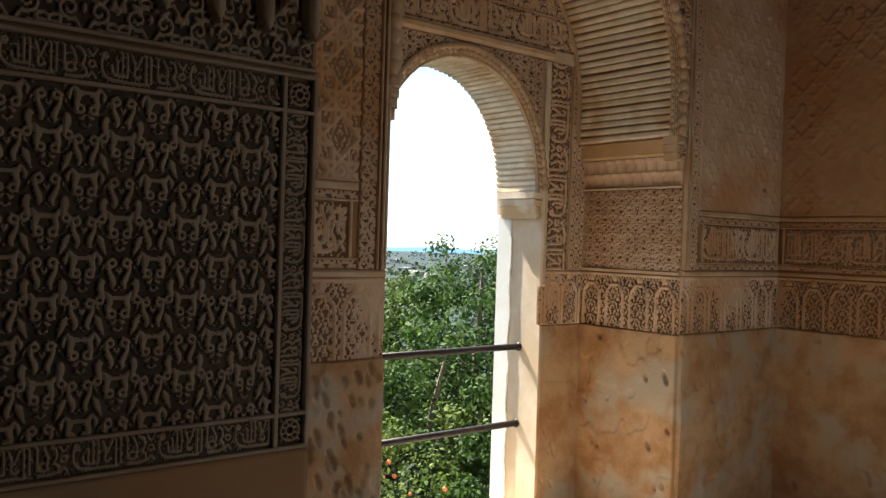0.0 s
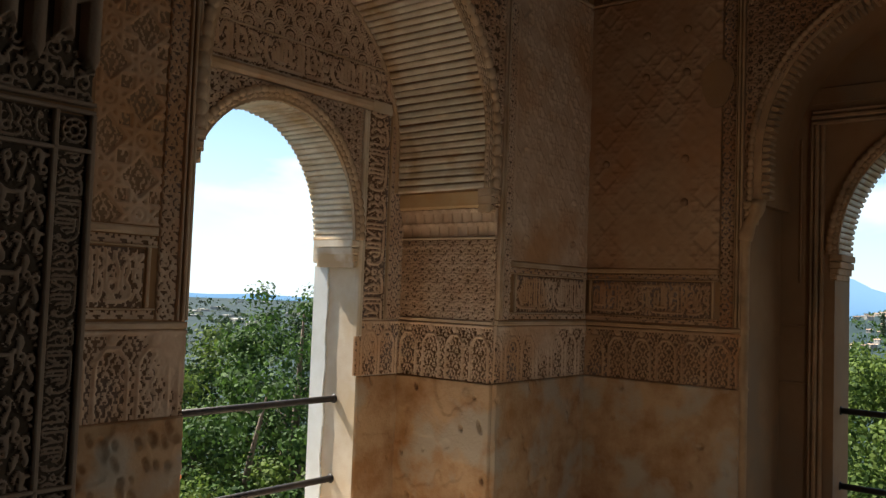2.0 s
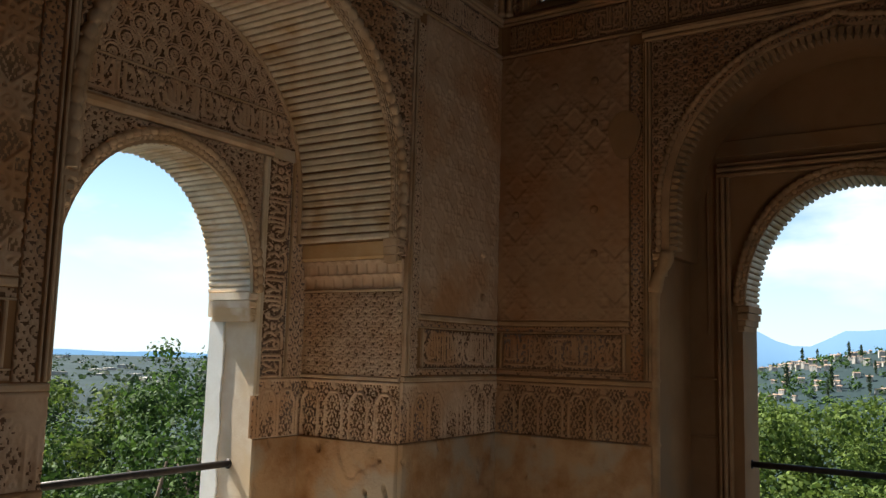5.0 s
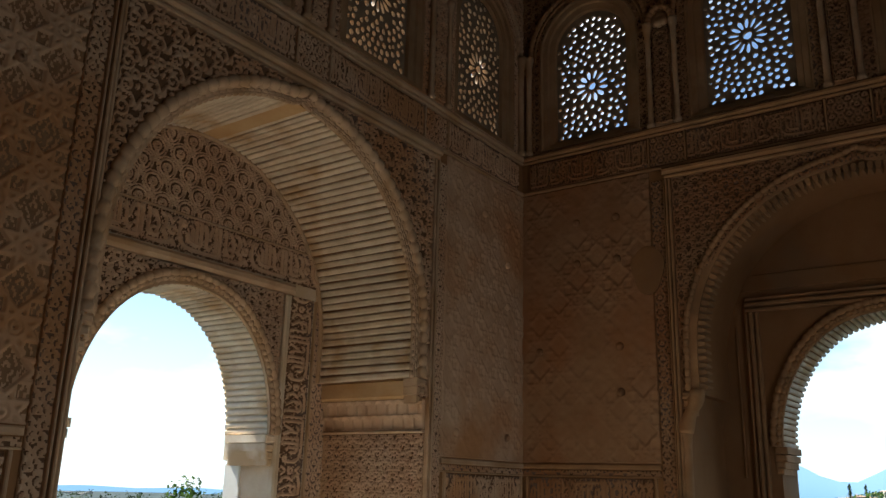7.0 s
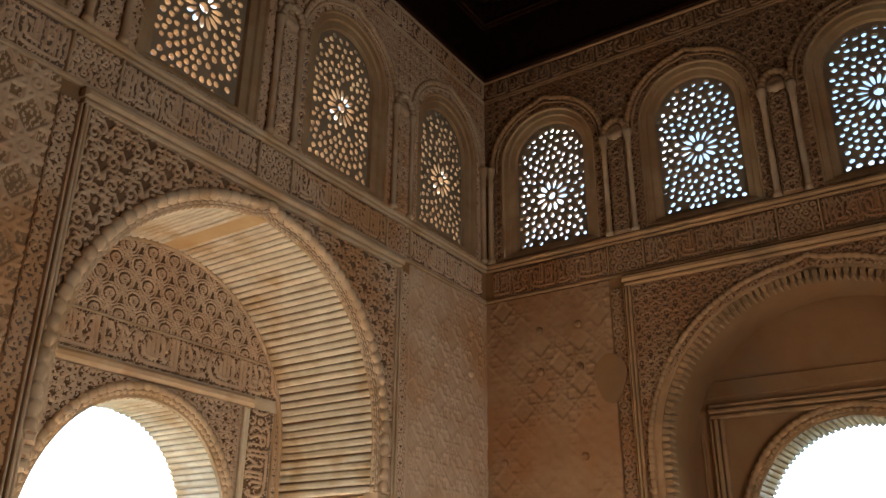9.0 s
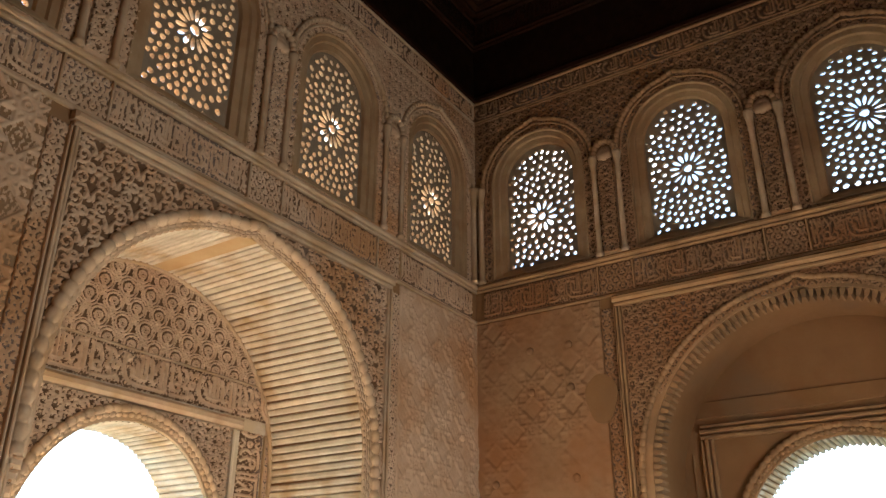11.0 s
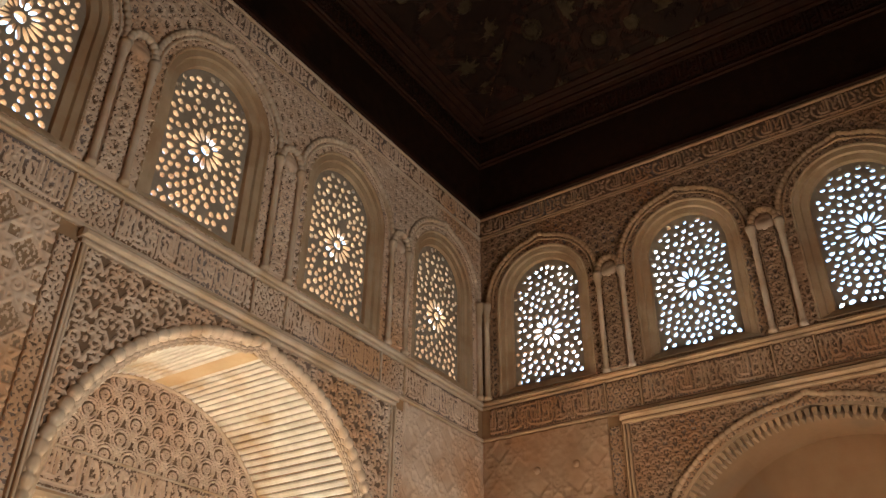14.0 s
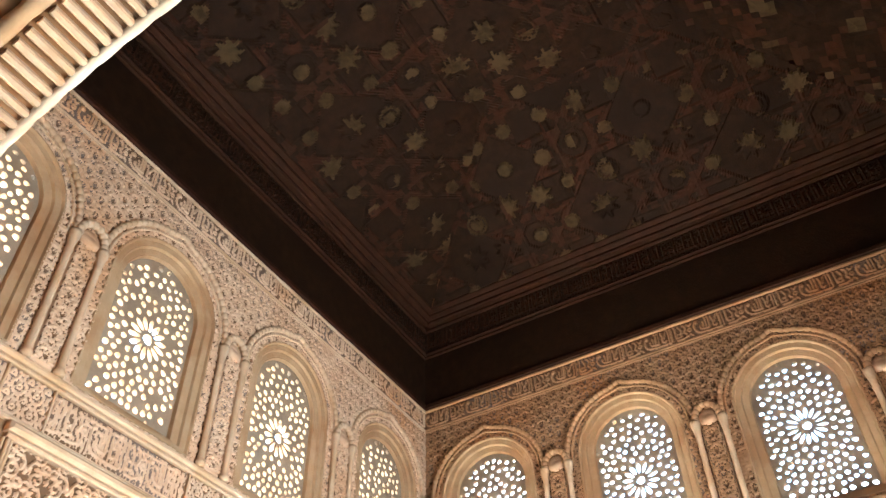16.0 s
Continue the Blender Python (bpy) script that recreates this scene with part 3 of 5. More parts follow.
# ---------------------------------------------------------------- lattice screens
LAT_W, LAT_SPRING, LAT_BASE = 0.512, 4.605, 3.945
LAT_C = (0.505, 1.530, 2.555, 3.580)


def window_outline(grow, n=14):
    r = LAT_W / 2 + grow
    pts = [(-r, LAT_BASE - grow * 0.6), (r, LAT_BASE - grow * 0.6)]
    return pts + [(r * math.cos(q), LAT_SPRING + r * math.sin(q)) for q in np.linspace(0, math.pi, n)]


def lattice_mesh(seed, petals, cz, blocked=0.0, thick=0.022):
    """A pierced plaster screen: a sun of petals, stars in the corners and rings of drop-shaped holes between, cut right through."""
    rng = np.random.RandomState(seed)
    r = LAT_W / 2
    holes = [(0, cz, 0.029, 0.029, 0.0)]
    fixed = 1 + petals
    for k in range(petals):
        a = 2 * math.pi * (k + 0.5) / petals
        holes.append((0.083 * math.cos(a), cz + 0.083 * math.sin(a), 0.038, 0.195 / petals, a))
    corners = [(-r - 0.012, LAT_BASE - 0.012), (r + 0.012, LAT_BASE - 0.012), (-r * 0.86, LAT_SPRING + 0.115), (r * 0.86, LAT_SPRING + 0.115), (0.0, cz + 0.40)]
    loose = []
    for x, z in corners:
        for rad, n, off in ((0.058, 12, 0.5), (0.106, 14, 0.0)):
            for k in range(n):
                a = 2 * math.pi * (k + off) / n
                loose.append((x + rad * math.cos(a), z + rad * math.sin(a), a, 1.0 if rad < 0.07 else 0.55))
    for ring_r, n, off, fat in ((0.148, petals, 0.0, 0.6), (0.186, petals, 0.5, 0.75), (0.226, 2 * petals, 0.25, 0.55), (0.266, 2 * petals, 0.75, 0.7), (0.308, 3 * petals, 0.0, 0.6), (0.350, 3 * petals, 0.5, 0.6), (0.392, 4 * petals, 0.0, 0.6), (0.434, 4 * petals, 0.5, 0.6), (0.476, 4 * petals, 0.0, 0.6)):
        for k in range(n):
            a = 2 * math.pi * (k + off) / n + rng.normal() * 0.012
            loose.append((ring_r * math.cos(a), cz + ring_r * math.sin(a), a, fat))
    for x, z, a, fat in loose:
        if abs(x) > r - 0.016 or z < LAT_BASE + 0.016 or (z > LAT_SPRING and math.hypot(x, z - LAT_SPRING) > r - 0.016) or math.hypot(x, z - cz) < 0.135:
            continue
        if min(math.hypot(x - h[0], z - h[1]) for h in holes[fixed:] + [(9, 9)]) < 0.0360:
            continue
        holes.append((x, z, fat, 0.0, a))
    loops = []
    for i, (x, z, a, b, q) in enumerate(holes):
        if i >= fixed:
            near = min(math.hypot(x - h[0], z - h[1]) for j, h in enumerate(holes) if j != i and j >= fixed)
            size = min(0.0200, 0.5 * near - 0.0022) * rng.uniform(0.88, 1.0)
            size = min(size, r - abs(x) - 0.005, z - LAT_BASE - 0.005)
            if z > LAT_SPRING:
                size = min(size, r - math.hypot(x, z - LAT_SPRING) - 0.005)
            if size < 0.006 or rng.rand() < blocked:
                continue
            a, b, q = size, size * (1.0 - 0.22 * a), q + rng.normal() * 0.12
        c, s = math.cos(q), math.sin(q)
        ts = np.linspace(0, 2 * math.pi, 9)[:-1]
        loops.append([(x + a * math.cos(t) * c - b * math.sin(t) * (1 + 0.22 * math.cos(t)) * s, z + a * math.cos(t) * s + b * math.sin(t) * (1 + 0.22 * math.cos(t)) * c) for t in ts])
    ob = plate("lattice", Matrix.Identity(4), window_outline(0.0, 20), loops, -thick, 0.0, LATTICE)
    me = ob.data
    bpy.data.objects.remove(ob)
    return me


def lattice_surround():
    """The plain splayed jamb round a screen."""
    acc = Acc(SURROUNDS)
    rings = [(0.102, 0.004), (0.100, 0.018), (0.090, 0.018), (0.082, 0.006), (0.050, 0.002), (0.042, -0.012), (0.006, -0.022), (0.0, -0.05), (0.0, -0.115)]
    loops = [[(u, v, w) for u, v in window_outline(g, 22)] for g, w in rings]
    n = len(loops[0])
    for a, b in zip(loops, loops[1:]):
        acc.add(a + b, [(i, (i + 1) % n, n + (i + 1) % n, n + i) for i in range(n)])
    return acc.mesh("window_frame")


LATTICES = [lattice_mesh(3, 12, 4.305), lattice_mesh(8, 14, 4.36), lattice_mesh(15, 12, 4.33), lattice_mesh(21, 16, 4.40), lattice_mesh(33, 14, 4.38, 0.08, 0.032), lattice_mesh(37, 14, 4.36, 0.03, 0.032), lattice_mesh(39, 12, 4.34, 0.03, 0.034), lattice_mesh(41, 16, 4.40, 0.0, 0.03)]
SURROUND = lattice_surround()


def lattice_windows(m, order, place):
    for c, k in zip(LAT_C, order):
        base = shift(m, c, 0, -0.002)
        e = empty("lattice_window", "arched plaster lattice window pierced with a sun of petal holes, high in the " + place, "window", group="lattice windows of the " + place)
        for nm, me, w in (("window_frame", SURROUND, 0.0), ("lattice", LATTICES[k], -0.045)):
            ob = link(nm, me, e)
            ob.matrix_world = shift(base, 0, 0, w)


# ---------------------------------------------------------------- a room wall with its arch, bands and upper windows
ARCH_OUT, ARCH_IN, SOFFIT = 0.985, 0.925, 0.958
JAMB = 0.998
U0, U1 = CEN - JAMB, CEN + JAMB + 0.018
ARCH_C = {"wall_north": 2.017, "wall_east": 2.048}
PILASTERS = (1.02, 2.04, 3.06)


def slat_mesh(name, width, proud, length):
    acc = Acc(RIBS)
    b = width * 0.28
    vs = []
    for y in (0.0, length):
        vs += [(-width / 2, y, 0), (width / 2, y, 0), (width / 2 - b * 0.3, y, proud * 0.7), (width / 2 - b, y, proud), (-width / 2 + b, y, proud), (-width / 2 + b * 0.3, y, proud * 0.7)]
    fs = [(i, (i + 1) % 6, 6 + (i + 1) % 6, 6 + i) for i in range(6)] + [(5, 4, 3, 2, 1, 0), (6, 7, 8, 9, 10, 11)]
    acc.add(vs, fs)
    return acc.mesh(name)


def ribs_along(name, m, curve, w_front, me, pitch, parent, rng, clear=None):
    """Ribs laid side by side round the underside of an arch, each running into the wall."""
    pts = [Vector((u, v)) for u, v in curve]
    lens = [0.0]
    for a, b in zip(pts, pts[1:]):
        lens.append(lens[-1] + (b - a).length)
    n = int(lens[-1] / pitch)
    for k in range(n):
        d = (k + 0.5) * lens[-1] / n
        i = max(j for j in range(len(lens)) if lens[j] <= d)
        i = min(i, len(pts) - 2)
        t = (d - lens[i]) / (lens[i + 1] - lens[i])
        p = pts[i].lerp(pts[i + 1], t)
        if clear and abs(p.x - clear[0]) < clear[1] and p.y > ZC:
            continue
        tan = (pts[i + 1] - pts[i]).normalized()
        inn = Vector((-tan.y, tan.x))
        ob = link(name, me, parent)
        loc = Matrix(((tan.x, 0, inn.x, p.x), (tan.y, 0, inn.y, p.y), (0, -1, 0, w_front), (0, 0, 0, 1)))
        ob.matrix_world = m @ loc @ pose(rng.uniform(-0.001, 0.001), 0, rng.uniform(-0.002, 0.002), 0, rng.uniform(-1.5, 1.5), rng.uniform(-0.3, 0.3))


def rope(name, m, curve, w, r, pitch, parent, depth=0.22, mat=None):
    """A twisted cord moulding that follows a curve."""
    pts = [Vector((u, v, w)) for u, v in curve]
    fine = []
    for a, b in zip(pts, pts[1:]):
        n = max(1, int((b - a).length / (pitch / 8)))
        fine += [a.lerp(b, i / n) for i in range(n)]
    fine.append(pts[-1])
    d = [0.0]
    for a, b in zip(fine, fine[1:]):
        d.append(d[-1] + (b - a).length)
    acc = Acc(mat or trim(parent))
    acc.sweep(m, fine, 8, lambda i: r * (1 - 1.3 * depth * (1 - abs(math.sin(math.pi * d[i] / pitch))) ** 1.6))
    return acc.done(name, parent, smooth=True)


def arch_band(name, m, inner, outer, w_back, w_front, parent, mat):
    """The flat front ring of an arch, between two curves."""
    acc = Acc(mat)
    n = len(inner)
    vs = [(u, v, w_front) for u, v in inner] + [(u, v, w_front) for u, v in outer] + [(u, v, w_back) for u, v in inner] + [(u, v, w_back) for u, v in outer]
    fs = []
    for i in range(n - 1):
        fs += [(i, n + i, n + i + 1, i + 1), (2 * n + i, i, i + 1, 2 * n + i + 1), (n + i, 3 * n + i, 3 * n + i + 1, n + i + 1), (2 * n + i + 1, 3 * n + i + 1, 3 * n + i, 2 * n + i)]
    fs += [(0, 2 * n, 3 * n, n), (n - 1, 2 * n - 1, 4 * n - 1, 3 * n - 1)]
    acc.add([m @ Vector(v) for v in vs], fs)
    return acc.done(name, parent)


def colonnette(m, u, z0, z1, w, r, parent, name="colonnette"):
    acc = Acc(TRIM)
    prof = [(0.0, 1.5), (0.03, 1.5), (0.045, 1.1), (0.06, 1.0), (0.80, 0.95), (0.83, 1.3), (0.85, 1.0), (0.90, 1.25), (0.97, 1.75), (1.0, 1.75)]
    acc.sweep(m, [(u, z0 + (z1 - z0) * t, w) for t, _ in prof], 8, lambda i: r * prof[i][1])
    return acc.done(name, parent, smooth=True)


def room_wall(m, wall, seed, fine, spandrel, wear, skin):
    """Carved facing of one wall of the room: dado, bands, panels, the great arch's frame, frieze and upper storey."""
    rng = random.Random(seed)
    s = 1.0 if fine else 1.6
    for a, b, k in ((0.0, U0, 0), (U1, ROOM, 1)):
        left = k == 0
        pa, pb = (a, b - 0.14) if left else (a + 0.14, b)
        relief("dado_plaster", m, a, 0.0, b, 1.15, rough_face(240 if left and fine and seed < 100 else 12, seed + k), 0.030, 0.0075 if left and seed < 100 else 0.012, (PLASTER,), wall, cut=-1)
        relief("arcade_panel", m, a, 1.155, b, 1.475, worn(arcade(1.155, 1.475), 0.42, seed + 20 + k), 0.016, 0.0055 * s, skin, wall)
        moulding("string_course", m, a, 1.478, b, 1.505, 0.022, wall)
        low = cursive_band(1.555, 1.77, 0.030)
        relief("inscription_panel", m, pa + 0.06, 1.555, pb - 0.05, 1.77, worn(lambda u, v: np.maximum(low(u * 1.3 + 0.21 * k, v), 0.72 * low(u * 1.3 + 0.13, 3.325 - v)), 0.10, seed + 30 + k), 0.012, 0.0045 * s, skin, wall, cut=0.4)
        for v in (1.515, 1.785):
            relief("narrow_band", m, pa, v, pb, v + 0.03, worn(SCROLL_FINE, 0.4, seed + 33), 0.008, 0.007 * s, skin, wall)
        moulding("panel_frame", m, pa, 1.775, pb, 1.783, 0.018, wall)
        moulding("panel_frame", m, pa, 1.547, pb, 1.553, 0.018, wall)
        moulding("panel_frame", m, pa + 0.035, 1.555, pa + 0.05, 1.775, 0.018, wall)
        moulding("panel_frame", m, pb - 0.04, 1.555, pb - 0.025, 1.775, 0.018, wall)
        moulding("string_course", m, pa, 1.82, pb, 1.85, 0.020, wall)
        relief("strapwork_panel", m, pa, 1.855, pb, 3.588, worn(lambda u, v: np.maximum(STRAPS(u, v), 0.32 * SCROLL_FINE(u, v)), wear[k], seed + 40 + k, 0.5), 0.013 if wear[k] < 0.2 else 0.010, (0.0048 if wear[k] < 0.2 else 0.0085) * s, (skin[0], HOLLOW_SHADE), wall, cut=0.2 if wear[k] < 0.2 else -1)
        for q in range(9):
            bu, bv = pa + 0.135 + 0.27 * rng.randrange(3), 1.99 + 0.27 * rng.randrange(6)
            acc = Acc(skin[0])
            acc.sweep(m, [(bu, bv, 0.004), (bu, bv, 0.016), (bu, bv, 0.024), (bu, bv, 0.027)], 10, lambda i: (0.026, 0.024, 0.017, 0.006)[i])
            acc.done("boss", wall, smooth=True)
        # frame strips beside the great arch
        st = (b - 0.130, b - 0.055) if left else (a + 0.055, a + 0.130)
        relief("border_strip", m, st[0], 1.51, st[1], 3.52, worn(SCROLL_FINE, 0.2, seed + 50 + k), 0.012, 0.0052 * s, skin, wall)
        e = (b - 0.05, b) if left else (a, a + 0.05)
        for f0, f1, pr in ((0.0, 0.2, 0.024), (0.3, 0.55, 0.034), (0.65, 0.95, 0.026)):
            lo, hi = (e[0] + f0 * 0.05, e[0] + f1 * 0.05) if left else (e[1] - f1 * 0.05, e[1] - f0 * 0.05)
            moulding("frame_moulding", m, lo, 1.51, hi, 3.52, pr, wall)
    moulding("frame_moulding", m, U0 - 0.04, 3.523, U1 + 0.04, 3.545, 0.03, wall)
    moulding("frame_moulding", m, U0 - 0.05, 3.547, U1 + 0.05, 3.588, 0.048, wall, bevel=0.02)
    # spandrels and arch
    c0 = ARCH_C[wall.name]
    relief("spandrel_panel", m, U0 + 0.002, 2.15, U1 - 0.002, 3.52, worn(spandrel, 0.12, seed + 60), 0.015 if spandrel is SCROLL_BIG else 0.010, (0.0042 if spandrel is SCROLL_BIG else 0.0055) * s, skin, wall,
           mask=lambda u, v: ~inside_great(u, v, ARCH_OUT - 0.02, c0))
    if spandrel is SCROLL_BIG:
        arch_band("arch_ring", m, great_arch(ARCH_IN, c0), great_arch(ARCH_OUT, c0), -0.03, 0.002, wall, trim(wall))
        rope("rope_moulding", m, great_arch(ARCH_OUT - 0.008, c0), 0.016, 0.030, 0.062, wall, 0.34)
        for k in range(3):
            rope("carved_cord", m, great_arch(ARCH_IN + 0.002 + 0.015 * k, c0), -0.012 + 0.009 * k, 0.0125, 0.036 + 0.006 * k, wall, 0.5)
    else:
        arch_band("arch_ring", m, great_arch(ARCH_IN - 0.012, c0), great_arch(ARCH_OUT, c0), -0.10, 0.004, wall, trim(wall))
        rope("rope_moulding", m, great_arch(ARCH_OUT - 0.012, c0), 0.010, 0.019, 0.042, wall, 0.28)
        relief("carved_ring", m, c0 - 1.0, 2.95, c0 + 1.0, 3.52, worn(SCROLL_FINE, 0.2, seed + 61), 0.009, 0.0055 * s, skin, wall,
               mask=lambda u, v: (np.hypot(u - c0, v - ZC) < ARCH_OUT - 0.026) & (np.hypot(u - c0, v - ZC) > ARCH_IN + 0.004)).matrix_world = Matrix.Translation(m.to_3x3() @ Vector((0, 0, 0.003)))
    # frieze with panels between its mouldings
    moulding("frieze_moulding", m, 0, 3.592, ROOM, 3.614, 0.020, wall)
    edges = sorted([c + d for c in PILASTERS for d in (-0.115, 0.115)])
    cuts = [0.06] + edges + [ROOM - 0.06]
    strokes = cursive_band(3.622, 3.808, 0.030)
    frieze_script = lambda u, v: np.maximum(strokes(u * 1.42, v), 0.72 * strokes(u * 1.42 + 0.13, 7.43 - v))
    for i, (a, b) in enumerate(zip(cuts, cuts[1:])):
        if i % 2 == 0:
            relief("inscription_panel", m, a + 0.012, 3.622, b - 0.012, 3.808, worn(frieze_script, 0.06, seed + 80 + i), 0.014, 0.0042 * s, skin, wall, cut=0.4)
        else:
            relief("square_panel", m, a + 0.008, 3.622, b - 0.008, 3.808, worn(SCROLL_FINE, 0.25, seed + 80 + i), 0.012, 0.005 * s, skin, wall)
        moulding("panel_frame", m, b - 0.006, 3.618, b + 0.006, 3.812, 0.022, wall) if i < len(cuts) - 2 else None
    moulding("sill_moulding", m, 0, 3.814, ROOM, 3.832, 0.022, wall)
    moulding("sill_moulding", m, 0, 3.834, ROOM, 3.866, 0.036, wall, bevel=0.012)
    # upper storey
    lat = lambda u, v, g: np.any([(np.abs(u - c) < LAT_W / 2 + g) & (v > LAT_BASE - 0.066) & ((v < LAT_SPRING) | (np.hypot(u - c, v - LAT_SPRING) < LAT_W / 2 + g)) for c in LAT_C], axis=0)
    relief("leafwork_field", m, 0, 3.868, ROOM, 5.168, worn(SCROLL_SMALL, 0.3, seed + 90), 0.014, 0.0062 * s, skin, wall, mask=lambda u, v: ~lat(u, v, 0.092))
    for c in LAT_C:
        arc = lambda r, nub: [(c + r * math.cos(q), LAT_SPRING + r * math.sin(q) + nub * max(0.0, 1 - abs(math.cos(q)) / 0.16)) for q in np.linspace(-0.10, math.pi + 0.10, 57)]
        rope("window_arch", m, arc(0.428, 0.028), 0.020, 0.019, 0.040, wall, 0.28)
        rope("window_arch_bead", m, arc(0.395, 0.016), 0.014, 0.009, 0.022, wall, 0.25)
    for c in PILASTERS:
        acc = Acc(STUCCO)
        acc.box(m, (c - 0.060, 3.868, 0.0), (c + 0.060, 4.56, 0.022), 0, 0.008)
        acc.done("pilaster", wall)
        relief("pilaster_panel", m, c - 0.052, 3.89, c + 0.052, 4.545, worn(lambda u, v: SCROLL_SMALL(u - c, v), 0.2, seed + 95), 0.014, 0.0055 * s, skin, wall).matrix_world = Matrix.Translation(m.to_3x3() @ Vector((0, 0, 0.022)))
        rope("small_arch", m, [(c + 0.074 * math.cos(q), 4.60 + 0.085 * math.sin(q)) for q in np.linspace(-0.2, math.pi + 0.2, 19)], 0.034, 0.022, 0.034, wall, 0.22)
        acc = Acc(STUCCO)
        acc.sweep(m, [(c, 4.595, 0.0), (c, 4.595, 0.026), (c, 4.598, 0.033), (c, 4.600, 0.036)], 10, lambda i: (0.062, 0.060, 0.042, 0.012)[i])
        acc.done("shell_cap", wall, smooth=True)
        for d in (-0.084, 0.084):
            colonnette(m, c + d, 3.867, 4.585, 0.028, 0.018, wall)
    for c in (0.066, ROOM - 0.066):
        colonnette(m, c, 3.867, 4.60, 0.028, 0.021, wall)
    for v in (5.170, 5.188):
        moulding("string_course", m, 0, v, ROOM, v + 0.012, 0.016, wall)
    relief("inscription_band", m, 0, 5.203, ROOM, 5.340, worn(cursive_band(5.203, 5.340), 0.15, seed + 100), 0.014, 0.0058 * s, skin, wall, cut=0.43)
    moulding("string_course", m, 0, 5.342, ROOM, 5.362, 0.022, wall)


def wall_body(m, name, wall, recess, win):
    """The masonry: a front part pierced by the great arch and four lights, and behind it the outer skin with its window."""
    big = [(U0, 0.0), (U0, Z0)] + great_arch(SOFFIT, ARCH_C[wall.name], 36, 0.0)[::-1] + [(U1, Z0), (U1, 0.0)]
    outline = [(-0.0, 0.0)] + big + [(ROOM, 0.0), (ROOM, TOP), (0.0, TOP)]
    lights = [[(c + u, v) for u, v in window_outline(0.07)] for c in LAT_C]
    plate("masonry", m, outline, lights, -0.10, 0.0, SMOOTH, wall)
    outline2 = [(-0.9, 0.0)] + big + [(ROOM + 0.9, 0.0), (ROOM + 0.9, 3.8), (-0.9, 3.8)]
    plate("masonry", m, outline2, [], -recess - 0.001, -0.102, SMOOTH, wall)
    half, spring, apex, thick = win
    jamb = half + (0.048 if name == "north" else 0.0)
    opening = [(CEN - jamb, 0.02), (CEN - jamb, spring - 0.14), (CEN - half, spring - 0.13), (CEN - half, spring)] + [(u, v) for u, v in arch_curve(half - 0.004, apex - spring, spring, 24, 0.0, CEN, 0.005, 0.92)][::-1] + [(CEN + half, spring), (CEN + half, spring - 0.13), (CEN + jamb, spring - 0.14), (CEN + jamb, 0.02)]
    outline3 = [(-0.9, -3.0), (ROOM + 0.9, -3.0), (ROOM + 0.9, 3.8), (-0.9, 3.8)]
    plate("outer_masonry", m, outline3, [opening], -recess - thick, -recess, SMOOTH if name == "east" else PALE, wall)
    return opening


def window_arch(m, w, half, spring, apex, ring, thick, parent, rng):
    """The inner window's scalloped arch: ribbed underside, ring, cord and stepped imposts."""
    inner = arch_curve(half - 0.055, apex - spring - 0.03, spring, 24, 0.0, CEN, 0.005, 0.92)
    outer = arch_curve(half - 0.02 + ring, apex - spring + ring, spring, 24, 0.0, CEN, 0.005, 0.92)
    me = slat_mesh("arch_rib", 0.030, 0.018, thick - 0.02)
    ribs_along("arch_rib", m, arch_curve(half - 0.004, apex - spring, spring, 24, 0.0, CEN, 0.005, 0.92), w - 0.005, me, 0.036, parent, rng)
    arch_band("arch_ring", m, arch_curve(half - 0.02, apex - spring - 0.012, spring, 24, 0.0, CEN, 0.005, 0.92), outer, w - 0.005, w + 0.016, parent, trim(parent))
    rope("rope_moulding", m, outer, w + 0.022, 0.024, 0.05, parent, 0.3)
    rope("rope_moulding", m, arch_curve(half + 0.005, apex - spring + 0.02, spring, 24, 0.0, CEN, 0.005, 0.92), w + 0.016, 0.018, 0.036, parent, 0.5)
    for sgn in (-1, 1):
        acc = Acc(RIBS if parent.name == "wall_north" else OCHRE_TRIM_SHADED)
        for i, (dz, out) in enumerate(((0.0, 0.045), (-0.045, 0.038), (-0.085, 0.024), (-0.12, 0.012))):
            u0, u1 = CEN + sgn * (half + 0.03), CEN + sgn * (half - out)
            acc.box(m, (min(u0, u1), spring + dz - 0.04, w - thick + 0.05), (max(u0, u1), spring + dz, w + 0.022 - 0.004 * i), 0, 0.008)
        acc.done("impost", parent)

# ---------------------------------------------------------------- the room
RECESS_A, RECESS_B = 0.72, 0.69
HALF_A, SPRING_A, APEX_A, THICK_A = 0.60, 1.94, 2.645, 0.36
HALF_B, SPRING_B, APEX_B, THICK_B = 0.67, 1.98, 2.755, 0.36
rng = random.Random(5)

wall_north = empty("wall_north", "carved stucco wall with a deep arched window recess and lattice lights above", kind="structure")
wall_body(WALL_A, "north", wall_north, RECESS_A, (HALF_A, SPRING_A, APEX_A, THICK_A))
room_wall(WALL_A, wall_north, 11, True, SCROLL_BIG, (0.1, 0.58), (STUCCO, GROUND_SHADE))
wall_east = empty("wall_east", "carved stucco wall with a plain-backed arched window recess and lattice lights above", kind="structure")
wall_body(WALL_B, "east", wall_east, RECESS_B, (HALF_B, SPRING_B, APEX_B, THICK_B))
room_wall(WALL_B, wall_east, 211, True, SCROLL_SMALL, (0.55, 0.55), (OCHRE_SHADED, GROUND_SHADE))
lattice_windows(WALL_A, (7, 4, 5, 6), "north wall")
lattice_windows(WALL_B, (0, 1, 3, 2), "east wall")

